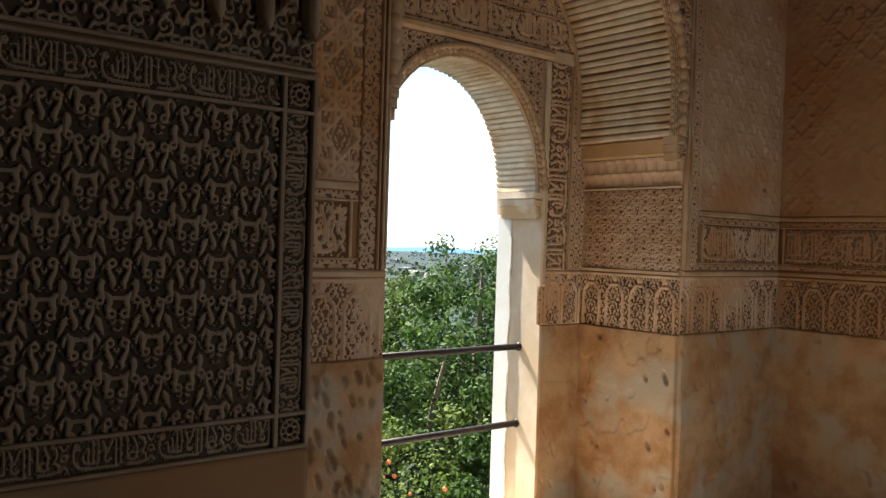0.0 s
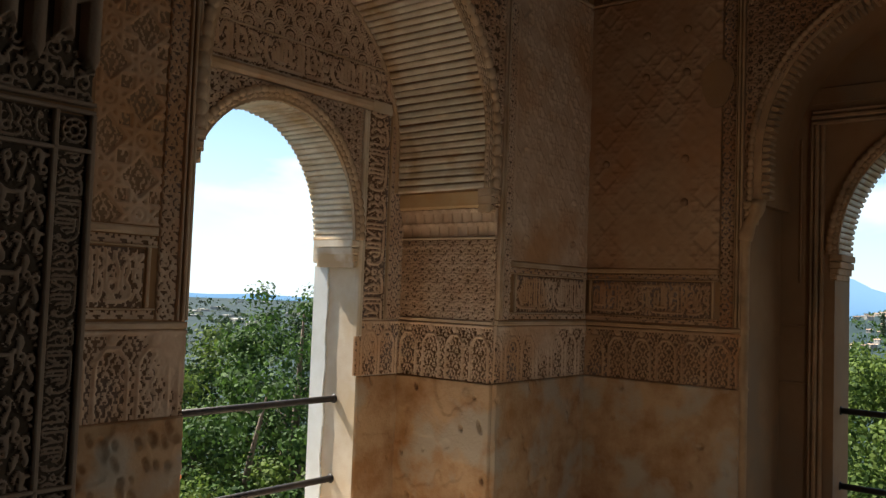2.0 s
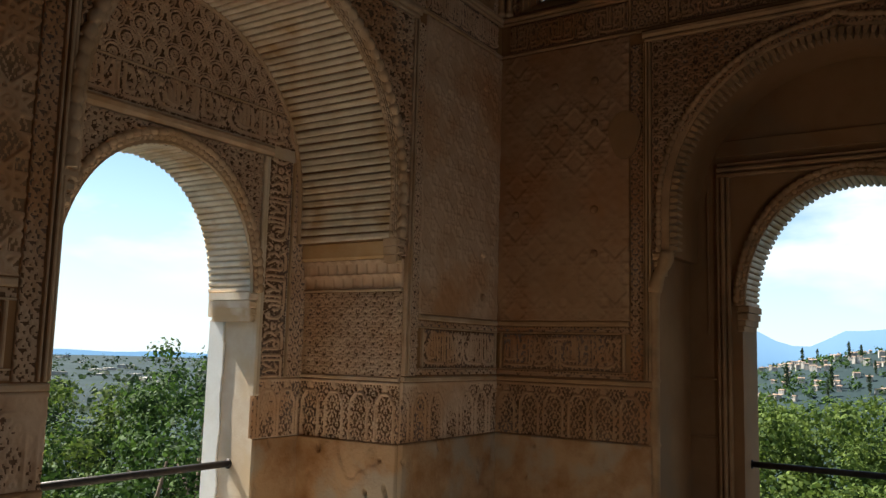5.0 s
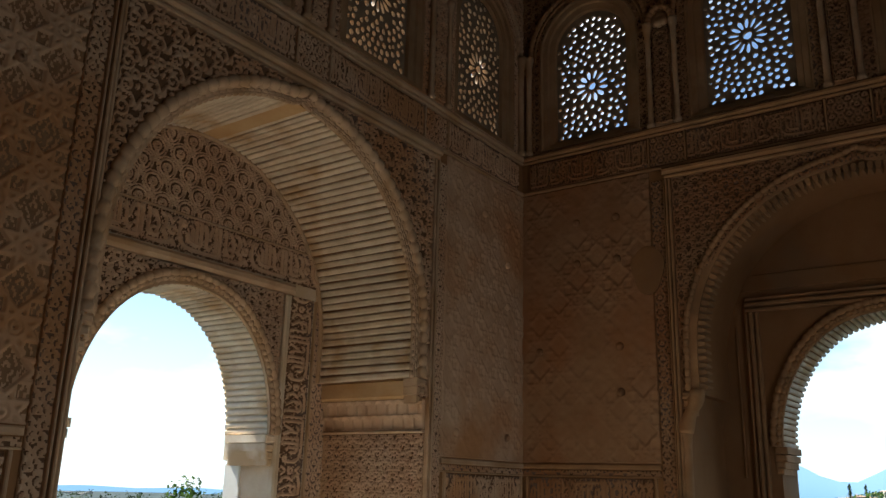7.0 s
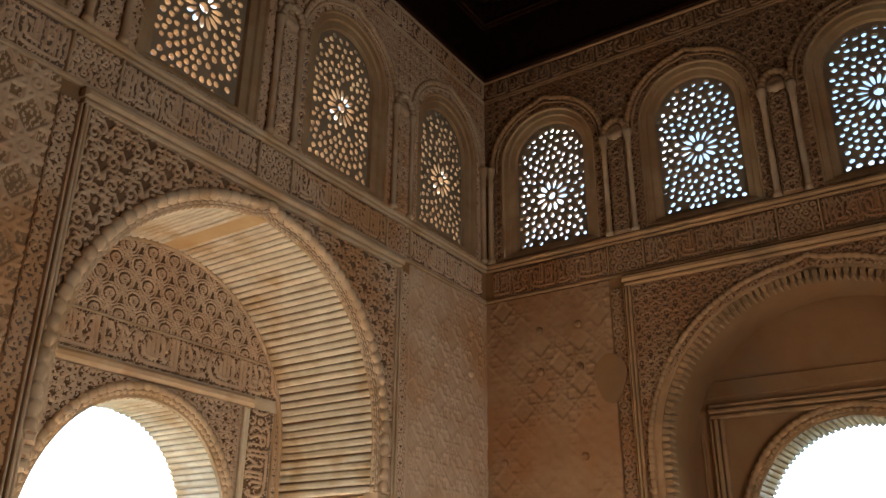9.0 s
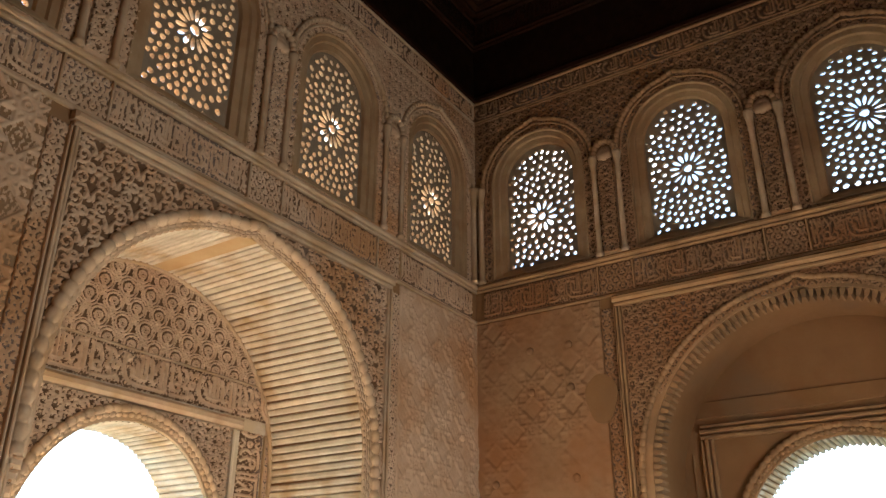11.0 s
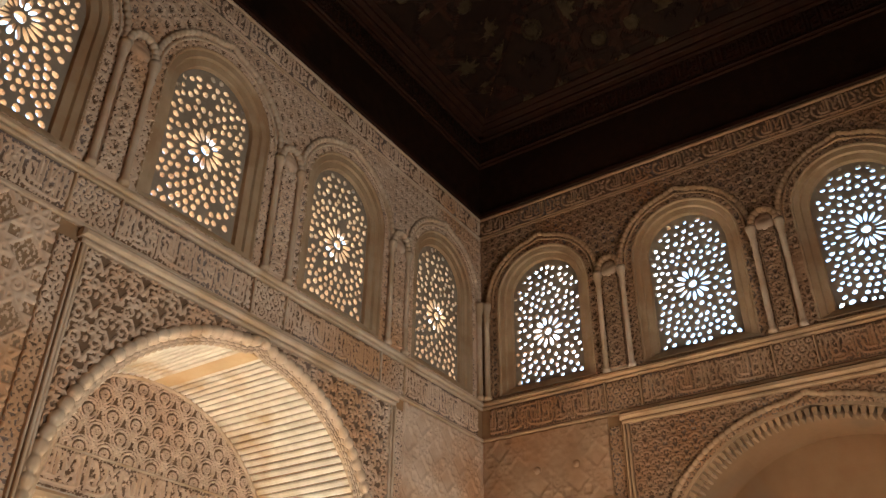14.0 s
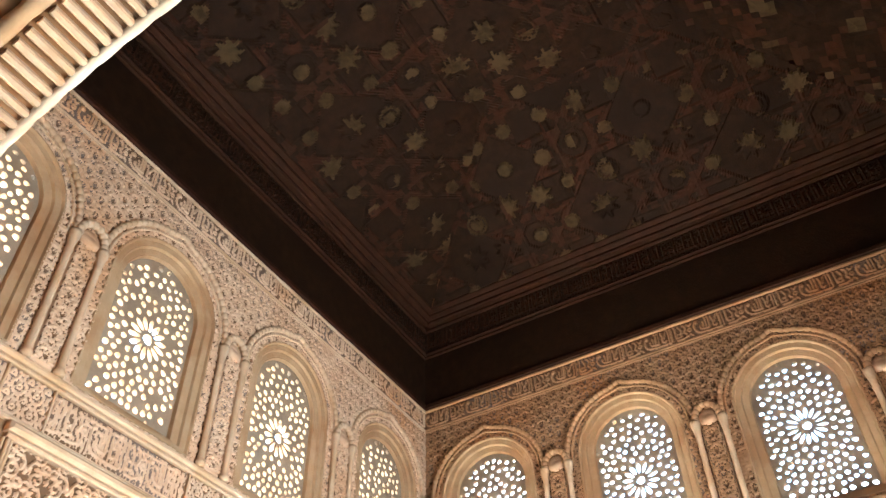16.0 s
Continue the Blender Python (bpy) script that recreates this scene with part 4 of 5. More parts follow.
# north recess: ribbed vault, carved back wall and right jamb
vault = slat_mesh("vault_rib", 0.0370, 0.015, RECESS_A - 0.03)
ribs_along("vault_rib", WALL_A, great_arch(SOFFIT - 0.002, ARCH_C["wall_north"], 60, 0.0), -0.03, vault, 0.0415, wall_north, rng, clear=(ARCH_C["wall_north"], 0.055))
crown = Acc(LEDGE)
crown.box(WALL_A, (ARCH_C["wall_north"] - 0.052, ZC + SOFFIT - 0.018, -RECESS_A + 0.01), (ARCH_C["wall_north"] + 0.052, ZC + SOFFIT - 0.004, -0.03), 0, 0.004)
crown.done("crown_board", wall_north)
JR = basis((-ROOM + U1 - 0.002, 0, 0), (0, -1, 0), (-1, 0, 0))
JR = shift(JR, -RECESS_A, 0, 0)                                   # u runs from the back of the recess to the room
skin = (STUCCO, GROUND_SHADE)
relief("dado_plaster", JR, 0, 0, RECESS_A, 1.145, rough_face(14, 71), 0.03, 0.009, (PLASTER,), wall_north, cut=-1)
relief("arcade_panel", JR, 0.0, 1.15, RECESS_A, 1.475, worn(arcade(1.15, 1.475, 0.18), 0.15, 72), 0.020, 0.005, skin, wall_north)
moulding("string_course", JR, 0, 1.478, RECESS_A, 1.50, 0.022, wall_north)
relief("leafwork_panel", JR, 0.0, 1.503, RECESS_A, 1.965, worn(lambda u, v: np.maximum(SCROLL_SMALL(u, v), 0.6 * SCROLL_FINE(u, v)), 0.25, 74), 0.011, 0.0045, skin, wall_north)
moulding("string_course", JR, 0, 1.968, RECESS_A, 1.985, 0.022, wall_north)


def honeycomb(v0, v1, p=0.072):
    """Two tiers of little niches, stepping outwards as they rise."""
    h = (v1 - v0) / 2

    def g(u, v):
        k = (v - v0) / h
        tier = np.clip(np.floor(k), 0, 1)
        f = k - tier
        x = (u + tier * p / 2) / p % 1.0 - 0.5
        arch = np.where(f < 0.55, np.abs(x) < 0.33, np.hypot(x, (f - 0.55) * h / p) < 0.33)
        base = (tier * 0.32 + 0.30 * np.clip(f, 0, 1) ** 2) + 0.25
        return np.clip(base - 0.22 * arch + 0.12 * np.cos(x * 6.28) * f, 0, 1)
    return g


relief("honeycomb_band", JR, 0.0, 1.988, RECESS_A, 2.145, honeycomb(1.988, 2.145), 0.048, 0.004, (STUCCO,), wall_north, cut=-1)
moulding("impost_ledge", JR, 0.0, 2.148, RECESS_A - 0.02, 2.255, 0.056, wall_north, LEDGE, 0.014)
for sgn in (-1, 1):
    for w_all, par in ((WALL_A, wall_north), (WALL_B, wall_east)):
        acc = Acc(trim(par))
        u = ARCH_C[par.name] + sgn * (ARCH_OUT - 0.01)
        for i, (z, half, pr) in enumerate(((2.25, 0.036, 0.026), (2.205, 0.031, 0.022), (2.16, 0.024, 0.016))):
            acc.box(w_all, (u - half, z - 0.043, -0.08), (u + half, z, pr), 0, 0.012)
        acc.done("arch_corbel", par)

BA = shift(WALL_A, 0, 0, -RECESS_A)                               # back of the north recess
R = CEN + HALF_A + 0.06
relief("dado_plaster", BA, CEN + HALF_A + 0.050, 0, U1, 1.145, rough_face(12, 81), 0.016, 0.009, (PLASTER,), wall_north, cut=-1)
relief("arcade_panel", BA, R - 0.03, 1.15, U1, 1.475, worn(arcade(1.15, 1.475, 0.15), 0.35, 82), 0.014, 0.0055, skin, wall_north)
upright_script = cursive_band(0.0, 0.175)
relief("border_strip", BA, R + 0.012, 1.48, R + 0.19, 2.72, worn(lambda u, v: upright_script(v, R + 0.188 - u), 0.1, 83), 0.014, 0.0045, skin, wall_north, cut=0.4)
relief("border_strip", BA, R + 0.215, 1.48, U1, 2.80, worn(SCROLL_FINE, 0.15, 84), 0.010, 0.0055, skin, wall_north)
moulding("panel_frame", BA, R + 0.202, 1.48, R + 0.213, 2.72, 0.02, wall_north)
moulding("window_frame_moulding", BA, R - 0.045, 1.38, R - 0.003, 2.715, 0.035, wall_north, PALE, 0.01)
moulding("window_frame_moulding", BA, CEN - HALF_A - 0.06, 1.38, CEN - HALF_A - 0.015, 2.715, 0.035, wall_north, PALE, 0.01)
moulding("window_frame_moulding", BA, CEN - HALF_A - 0.075, 2.72, R + 0.015, 2.775, 0.05, wall_north, TRIM, 0.018)
relief("spandrel_panel", BA, CEN - HALF_A - 0.01, 1.95, CEN + HALF_A + 0.01, 2.715, SCROLL_SMALL, 0.016, 0.006, skin, wall_north,
       mask=lambda u, v: ~inside_arch(u, v, HALF_A + 0.04, APEX_A - SPRING_A + 0.06, SPRING_A, squeeze=0.0))
relief("inscription_band", BA, U0, 2.79, U1, 2.975, worn(cursive_band(2.79, 2.975), 0.05, 88), 0.022, 0.0055, skin, wall_north, cut=0.3, mask=lambda u, v: inside_great(u, v, SOFFIT, ARCH_C["wall_north"]))
moulding("string_course", BA, CEN - 0.80, 2.977, CEN + 0.80, 2.99, 0.016, wall_north)
relief("rosette_field", BA, U0, 2.992, U1, ZC + SOFFIT + 0.005, worn(lambda u, v: np.maximum(ROSES(u, v), 0.3 * SCROLL_FINE(u, v)), 0.03, 89), 0.015, 0.0038, skin, wall_north, cut=0.42, mask=lambda u, v: inside_great(u, v, SOFFIT, ARCH_C["wall_north"]))
rope("edge_moulding", BA, great_arch(SOFFIT - 0.018, ARCH_C["wall_north"], 36, 0.0), 0.012, 0.016, 0.05, wall_north, 0.1)
window_arch(WALL_A, -RECESS_A, HALF_A, SPRING_A, APEX_A, 0.045, THICK_A, wall_north, rng)

# white strip with an uneven edge on the outer half of the window's jambs
chips = random.Random(23)
for sgn in (-1, 1):
    acc = Acc(WHITE_STRIP)
    x0, x1 = CEN + sgn * (HALF_A + 0.052), CEN + sgn * (HALF_A + 0.036)
    back, rows = -RECESS_A - THICK_A - 0.02, 44
    for k in range(rows):
        z0, z1 = 0.02 + k * (SPRING_A - 0.17) / rows, 0.02 + (k + 1) * (SPRING_A - 0.17) / rows
        acc.box(WALL_A, (min(x0, x1), z0, back), (max(x0, x1) - chips.uniform(0, 0.004), z1, back + 0.125 + 0.005 * math.sin(k * 0.7) + chips.uniform(-0.004, 0.004)), 0, 0.004)
    acc.done("outer_reveal", wall_north)

# east recess: smooth plaster, shallow panel lines, engaged colonnettes
BB = shift(WALL_B, 0, 0, -RECESS_B)
for sgn in (-1, 1):
    u = CEN + sgn * (HALF_B + 0.075)
    for d, pr in ((0.0, 0.03), (0.03, 0.045), (0.06, 0.03)):
        moulding("window_frame_moulding", BB, u + sgn * d - 0.012, 0.0, u + sgn * d + 0.012, 2.80, pr, wall_east, OCHRE_TRIM_SHADED)
    acc = Acc(OCHRE_TRIM_SHADED)
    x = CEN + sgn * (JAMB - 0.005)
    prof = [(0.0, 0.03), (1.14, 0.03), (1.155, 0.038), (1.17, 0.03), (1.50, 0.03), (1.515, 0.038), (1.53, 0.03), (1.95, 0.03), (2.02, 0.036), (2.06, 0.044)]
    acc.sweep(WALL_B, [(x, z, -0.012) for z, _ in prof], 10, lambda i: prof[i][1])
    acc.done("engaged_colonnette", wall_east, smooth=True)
    acc = Acc(OCHRE_TRIM_SHADED)
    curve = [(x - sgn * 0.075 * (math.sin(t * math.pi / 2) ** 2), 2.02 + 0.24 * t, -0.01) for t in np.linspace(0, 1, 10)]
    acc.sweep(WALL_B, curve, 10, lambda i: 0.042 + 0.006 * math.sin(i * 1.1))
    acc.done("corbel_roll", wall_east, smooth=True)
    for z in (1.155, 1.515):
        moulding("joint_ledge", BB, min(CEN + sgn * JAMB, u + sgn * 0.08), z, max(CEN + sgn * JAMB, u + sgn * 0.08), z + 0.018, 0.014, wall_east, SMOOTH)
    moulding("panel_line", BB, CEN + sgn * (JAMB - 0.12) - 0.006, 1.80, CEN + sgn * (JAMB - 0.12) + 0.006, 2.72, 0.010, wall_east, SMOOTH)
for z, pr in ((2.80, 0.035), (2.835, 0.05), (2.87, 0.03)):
    moulding("window_frame_moulding", BB, CEN - HALF_B - 0.14, z, CEN + HALF_B + 0.14, z + 0.026, pr, wall_east, OCHRE_TRIM_SHADED)
moulding("plaster_band", BB, CEN - 0.82, 2.935, CEN + 0.82, 3.04, 0.012, wall_east, SMOOTH, 0.004)
window_arch(WALL_B, -RECESS_B, HALF_B, SPRING_B, APEX_B, 0.05, THICK_B, wall_east, rng)
dent = slat_mesh("arch_rib", 0.027, 0.048, 0.095)
dent.materials[0] = OCHRE_TRIM_SHADED
ribs_along("arch_rib", WALL_B, great_arch(ARCH_IN - 0.010, ARCH_C["wall_east"], 60, 0.0), -0.008, dent, 0.040, wall_east, rng)

mend = Acc(SMOOTH)
ring = [(0.87 + 0.10 * math.cos(q) * (1 + 0.12 * math.sin(3 * q)), 2.97 + 0.15 * math.sin(q), 0.021) for q in np.linspace(0, 2 * math.pi, 25)[:-1]]
mend.add([WALL_B @ Vector(p) for p in ring] + [WALL_B @ Vector((u, v, 0.0)) for u, v, _ in ring], [tuple(range(24))] + [(i, 24 + i, 24 + (i + 1) % 24, (i + 1) % 24) for i in range(24)])
mend.done("mended_patch", wall_east, "smooth plaster mend")

# south and west walls close the room behind the camera
wall_south = empty("wall_south", "stucco wall with an arched window opening, behind the camera", kind="structure")
# opening assumed here, out of view, to let light in
south_open = [(CEN - 0.66, 0.02), (CEN - 0.66, 2.0)] + arch_curve(0.66, 0.7, 2.0, 16)[::-1][1:-1] + [(CEN + 0.66, 2.0), (CEN + 0.66, 0.02)]
plate("masonry", WALL_C, [(0, 0), (ROOM, 0), (ROOM, TOP), (0, TOP)], [south_open], -0.40, 0.0, SMOOTH, wall_south)
wall_west = empty("wall_west", "thick stucco wall with the wide entrance arch and carved jambs", kind="structure")
DC, DA, DZ, DH, D_THICK = ROOM - 2.2, 1.0, 3.0, 0.60, 0.95
entry = [(DC - 0.99, 0.0)] + [(DC - 0.99, DZ)] + [(u, v) for u, v in arch_curve(DA, DH, DZ, 24, c=DC)][::-1] + [(DC + 0.99, DZ), (DC + 0.99, 0.0)]
plate("masonry", WALL_D, [(-0.9, 0)] + entry + [(ROOM + 0.9, 0), (ROOM + 0.9, TOP), (-0.9, TOP)], [], -D_THICK, 0.0, SMOOTH, wall_west)
door_rib = slat_mesh("arch_rib", 0.025, 0.022, 0.13)
door_rib.materials[0] = TRIM
ribs_along("arch_rib", WALL_D, arch_curve(DA, DH, DZ, 40, c=DC), -0.022, door_rib, 0.036, wall_west, rng)
rope("edge_moulding", WALL_D, arch_curve(DA - 0.012, DH - 0.012, DZ, 40, c=DC), -0.012, 0.015, 0.09, wall_west, 0.16, PALE)
rope("edge_moulding", WALL_D, arch_curve(DA - 0.02, DH - 0.02, DZ, 40, c=DC), -0.185, 0.022, 0.12, wall_west, 0.10, SURROUNDS)

# carved jamb of the entrance
JD = basis((-ROOM - D_THICK, -1.21, 0), (1, 0, 0), (0, -1, 0))
E1 = D_THICK
# both tones hold the jamb's shade in their colour
jamb_skin = (DARK_STUCCO, JAMB_GROUND_SHADE)
relief("carved_panel", JD, 0.10, 1.262, E1 - 0.085, 1.888, lambda u, v: SCROLL(u + 0.03, v + 0.02) * (0.92 + 0.08 * vnoise(u, v, 0.05, 3)), 0.008, 0.0025, jamb_skin, wall_west, cut=0.45)
for a, b, c, d, sd in ((0.02, 1.897, E1 - 0.078, 1.962, 301), (0.02, 1.192, E1 - 0.078, 1.253, 302)):
    relief("inscription_band", JD, a, b, c, d, cursive_band(b, d), 0.006, 0.0017, jamb_skin, wall_west, cut=0.42)
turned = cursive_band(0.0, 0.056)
relief("inscription_band", JD, E1 - 0.070, 1.262, E1 - 0.014, 1.888, lambda u, v: turned(v, E1 - 0.014 - u), 0.006, 0.0017, jamb_skin, wall_west, cut=0.42)
for z in (1.184, 1.254, 1.889, 1.964, 1.98):
    moulding("panel_frame", JD, 0.02, z, E1 - 0.004, z + 0.008, 0.019, wall_west, DARK_STUCCO, 0.002)
for u in (E1 - 0.084, E1 - 0.012):
    moulding("panel_frame", JD, u, 1.192, u + 0.010, 1.964, 0.019, wall_west, DARK_STUCCO, 0.002)
knot = Tile(0.064, 0.064, 60)
knot.ring(0.032, 0.032, 0.022, 0.0030)
knot.ring(0.032, 0.032, 0.010, 0.0028)
for k in range(8):
    a = math.radians(45 * k + 22.5)
    knot.line([(0.032 + 0.011 * math.cos(a), 0.032 + 0.011 * math.sin(a)), (0.032 + 0.021 * math.cos(a), 0.032 + 0.021 * math.sin(a))], 0.0024)
    knot.dots(0.032 + 0.029 * math.cos(2 * a), 0.032 + 0.029 * math.sin(2 * a), 0.0035)
knot.height(0.0018)
for z in (1.223, 1.93):
    relief("corner_knot", JD, E1 - 0.074, z - 0.031, E1 - 0.012, z + 0.031, lambda u, v: knot(u - E1 + 0.075, v - z + 0.032), 0.010, 0.0016, jamb_skin, wall_west, cut=0.4)
relief("dado_plaster", JD, 0, 0, E1, 1.18, rough_face(20, 91), 0.014, 0.010, (SMOOTH,), wall_west, cut=-1)


def stalactite(u, v):
    """Rising tiers of niches that lean out over the panel, leafwork at their feet."""
    k = (v - 1.99) / 0.30
    p = 0.105
    x = (u + 0.02) / p % 1.0 - 0.5
    y = (u + 0.02 + p / 2) / p % 1.0 - 0.5
    lobe = np.clip(1 - np.abs(x) * 1.9, 0, 1) ** 0.6
    leaf = (k < 0.10 + 0.32 * lobe)
    foot = 0.06 + 0.10 * SCROLL_SMALL(u, v)
    ribsv = 0.34 + 0.10 * np.cos(x * 4 * math.pi) - 0.16 * ((np.abs(np.abs(x) - 0.25) < 0.10) & (k < 0.62))
    mid = 0.66 + 0.08 * np.cos(y * 4 * math.pi) - 0.16 * ((np.abs(np.abs(y) - 0.25) < 0.12) & (k < 0.92))
    return np.clip(np.where(leaf, foot, np.where(k < 0.66, ribsv, mid)), 0, 1)


relief("honeycomb_corbel", JD, 0.0, 1.99, E1 - 0.012, 2.29, stalactite, 0.085, 0.003, jamb_skin, wall_west, cut=0.11)
moulding("impost_ledge", JD, 0.0, 2.292, E1 + 0.012, 2.33, 0.095, wall_west, DARK_STUCCO)

floor = Acc(TILE)
floor.box(Matrix.Identity(4), (-9.0, -6.0, -0.12), (1.05, 1.08, 0.0))
tagged(floor.done("floor"), "worn pale marble floor of the lookout room", kind="structure")
# Added porch, out of view; its small doorway holds back light from behind.
sides = empty("wall_porch", "unseen plain plaster walls added behind the entrance to limit its light", kind="structure")
for lo, hi in (((-9.0, 0.9, 0), (-5.03, 1.05, TOP)), ((-9.0, -5.2, 0), (-5.03, -5.05, TOP)), ((-9.15, -5.2, 0), (-9.0, -2.6, TOP)), ((-9.15, -1.8, 0), (-9.0, 1.05, TOP)), ((-9.15, -2.6, 2.0), (-9.0, -1.8, TOP))):
    acc = Acc(SMOOTH)
    acc.box(Matrix.Identity(4), lo, hi)
    acc.done("plaster_wall", sides)

# ---------------------------------------------------------------- timber ceiling
CEIL = Acc(WOOD, REDWOOD, PLAQUE)


def ceiling_grid(m, u0, u1, v0, v1, step, fn, depth, keep):
    nu, nv = int((u1 - u0) / step) + 1, int((v1 - v0) / step) + 1
    U, V = np.meshgrid(np.linspace(u0, u1, nu), np.linspace(v0, v1, nv))
    H, S = fn(U, V)
    co = [m @ Vector((a, b, c)) for a, b, c in zip(U.ravel(), V.ravel(), (H * depth).ravel())]
    fs, ss = [], []
    for j in range(nv - 1):
        for i in range(nu - 1):
            if keep(U[j, i] + step / 2, V[j, i] + step / 2):
                fs.append((j * nu + i, j * nu + i + 1, (j + 1) * nu + i + 1, (j + 1) * nu + i))
                ss.append(int(S[j, i]))
    n = len(CEIL.v)
    CEIL.v.extend(tuple(c) for c in co)
    CEIL.f.extend(tuple(i + n for i in f) for f in fs)
    CEIL.m.extend(ss)


CEIL_P = 1.08
lace = Tile(CEIL_P, CEIL_P, 150)
for ox, oy in ((0, 0), (CEIL_P / 2, CEIL_P / 2)):
    for rad in (0.37, 0.32, 0.27):
        for k in range(8):
            a, b = math.radians(45 * k + 22.5), math.radians(45 * (k + 3) + 22.5)
            lace.line([(ox + CEIL_P * rad * math.cos(a), oy + CEIL_P * rad * math.sin(a)), (ox + CEIL_P * rad * math.cos(b), oy + CEIL_P * rad * math.sin(b))], 0.009)
lace.height(0.01)
dots = Tile(CEIL_P, CEIL_P, 150)
plaques = random.Random(17)
for i in range(4):
    for j in range(4):
        ox, oy = (i + 0.5 * (j % 2)) * CEIL_P / 4 + plaques.uniform(-0.022, 0.022), j * CEIL_P / 4 + plaques.uniform(-0.022, 0.022)
        kind = (i * 3 + j * 5) % 8
        if kind in (2, 5):
            for k in range(8):
                a, q = math.radians(45 * k + 10), np.linspace(0.2, 1, 6)
                dots.dots(ox + 0.098 * q * math.cos(a), oy + 0.098 * q * math.sin(a), 0.038 - 0.033 * q)
        elif kind == 7:
            dots.ring(ox, oy, 0.072, 0.010)
            dots.dots(ox, oy, 0.050)
        else:
            dots.dots(ox, oy, 0.055 + 0.006 * (kind % 3))
dots.height(0.008)


def slope_pattern(u, v):
    l, d = lace(u, v), dots(u, v)
    h = np.maximum(l * 0.8, d)
    fade = vnoise(u, v, 0.16, 61) + 0.35 * vnoise(u, v, 0.7, 62)
    slot = np.where((d > 0.5) & (fade > 0.58), 2, np.where((l > 0.5) & (vnoise(u, v, 0.05, 63) > 0.45), 1, 0))
    return h, slot


bars = script_bars(0.0, 0.20, 77, 0.045)
S0, SZ0, S1, SZ1 = 0.08, 6.15, 1.30, 6.72
run, rise = S1 - S0, SZ1 - SZ0
length = math.hypot(run, rise)
for wm in (WALL_A, WALL_B, WALL_C, WALL_D):
    CEIL.box(wm, (-0.06, 5.364, -0.06), (ROOM + 0.06, 5.412, 0.032), 1, 0.01)
    CEIL.box(wm, (-0.06, 5.414, -0.06), (ROOM + 0.06, 5.845, 0.012), 0, 0.0)
    CEIL.box(wm, (-0.06, 5.847, -0.06), (ROOM + 0.06, 5.868, 0.030), 1, 0.006)
    CEIL.box(wm, (-0.06, 5.870, -0.06), (ROOM + 0.06, 5.890, 0.045), 1, 0.008)
    upright = wm @ Matrix(((1, 0, 0, 0), (0, 1, 0, 5.893), (0, 0, 1, 0.026), (0, 0, 0, 1)))
    ceiling_grid(upright, 0.0, ROOM, 0, 0.2, 0.012, lambda u, v: (bars(u, v), np.where(bars(u, v) > 0.5, 1, 0)), 0.012, lambda u, v: True)
    CEIL.box(wm, (-0.06, 6.095, -0.06), (ROOM + 0.06, 6.125, 0.050), 1, 0.008)
    CEIL.box(wm, (-0.06, 6.127, -0.06), (ROOM + 0.06, 6.165, S0 + 0.012), 1, 0.010)
    c, s = rise / length, run / length
    lean = wm @ Matrix(((1, 0, 0, 0), (0, c, -s, SZ0 + 0.02), (0, s, c, S0), (0, 0, 0, 1)))
    for off in (0.0, 0.052):
        CEIL.box(lean, (S0 + off, off, -0.02), (ROOM - S0 - off, off + 0.05, 0.018), 1, 0.008)
    ceiling_grid(lean, S0, ROOM - S0, 0.10, length, 0.014 if wm in (WALL_A, WALL_B) else 0.05, lambda u, v: slope_pattern(u + (0.37 if wm is WALL_B else 0.0), v + (0.21 if wm is WALL_B else 0.0)), 0.016, lambda u, v: S0 + v * run / length < u < ROOM - S0 - v * run / length)
flat = Matrix(((1, 0, 0, -ROOM), (0, -1, 0, 0), (0, 0, -1, SZ1), (0, 0, 0, 1)))
ceiling_grid(flat, S1 - 0.01, ROOM - S1 + 0.01, S1 - 0.01, ROOM - S1 + 0.01, 0.016, slope_pattern, 0.014, lambda u, v: True)
CEIL.box(Matrix.Identity(4), (-9.2, -5.3, SZ1 + 0.12), (1.2, 1.2, SZ1 + 0.22), 0)
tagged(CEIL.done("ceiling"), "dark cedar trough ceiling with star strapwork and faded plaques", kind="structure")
roof = empty("wall_roof", "plain masonry that closes the walls above the ceiling", kind="structure")
for wm in (WALL_A, WALL_B, WALL_C, WALL_D):
    acc = Acc(SMOOTH)
    acc.box(wm, (-0.1, TOP + 0.001, -0.3), (ROOM + 0.1, SZ1 + 0.118, -0.07))
    acc.done("plaster_wall", roof)
# lid over the added porch, out of view
acc = Acc(SMOOTH)
acc.box(Matrix.Identity(4), (-9.2, -5.3, TOP + 0.01), (-ROOM - 0.31, 1.2, TOP + 0.2))
acc.done("plaster_wall", roof)

# ---------------------------------------------------------------- window rails


def rail(m, w, z, half, place):
    e = empty("window_rail", "dark painted round iron safety rail across the " + place, "rail", group="rails of the " + place)
    acc = Acc(IRON)
    acc.sweep(m, [(CEN - half - 0.03, z, w), (CEN + half + 0.03, z, w)], 14, lambda i: 0.0195)
    acc.done("bar", e, smooth=True)
    for sgn in (-1, 1):
        acc = Acc(IRON)
        acc.sweep(m, [(CEN + sgn * half, z, w), (CEN + sgn * (half - 0.006), z, w)], 14, lambda i: 0.028)
        acc.done("flange", e, smooth=True)


for z in (0.53, 1.0):
    rail(WALL_A, -RECESS_A - 0.17, z, HALF_A + 0.045, "north window")
    rail(WALL_B, -RECESS_B - 0.17, z, HALF_B, "east window")

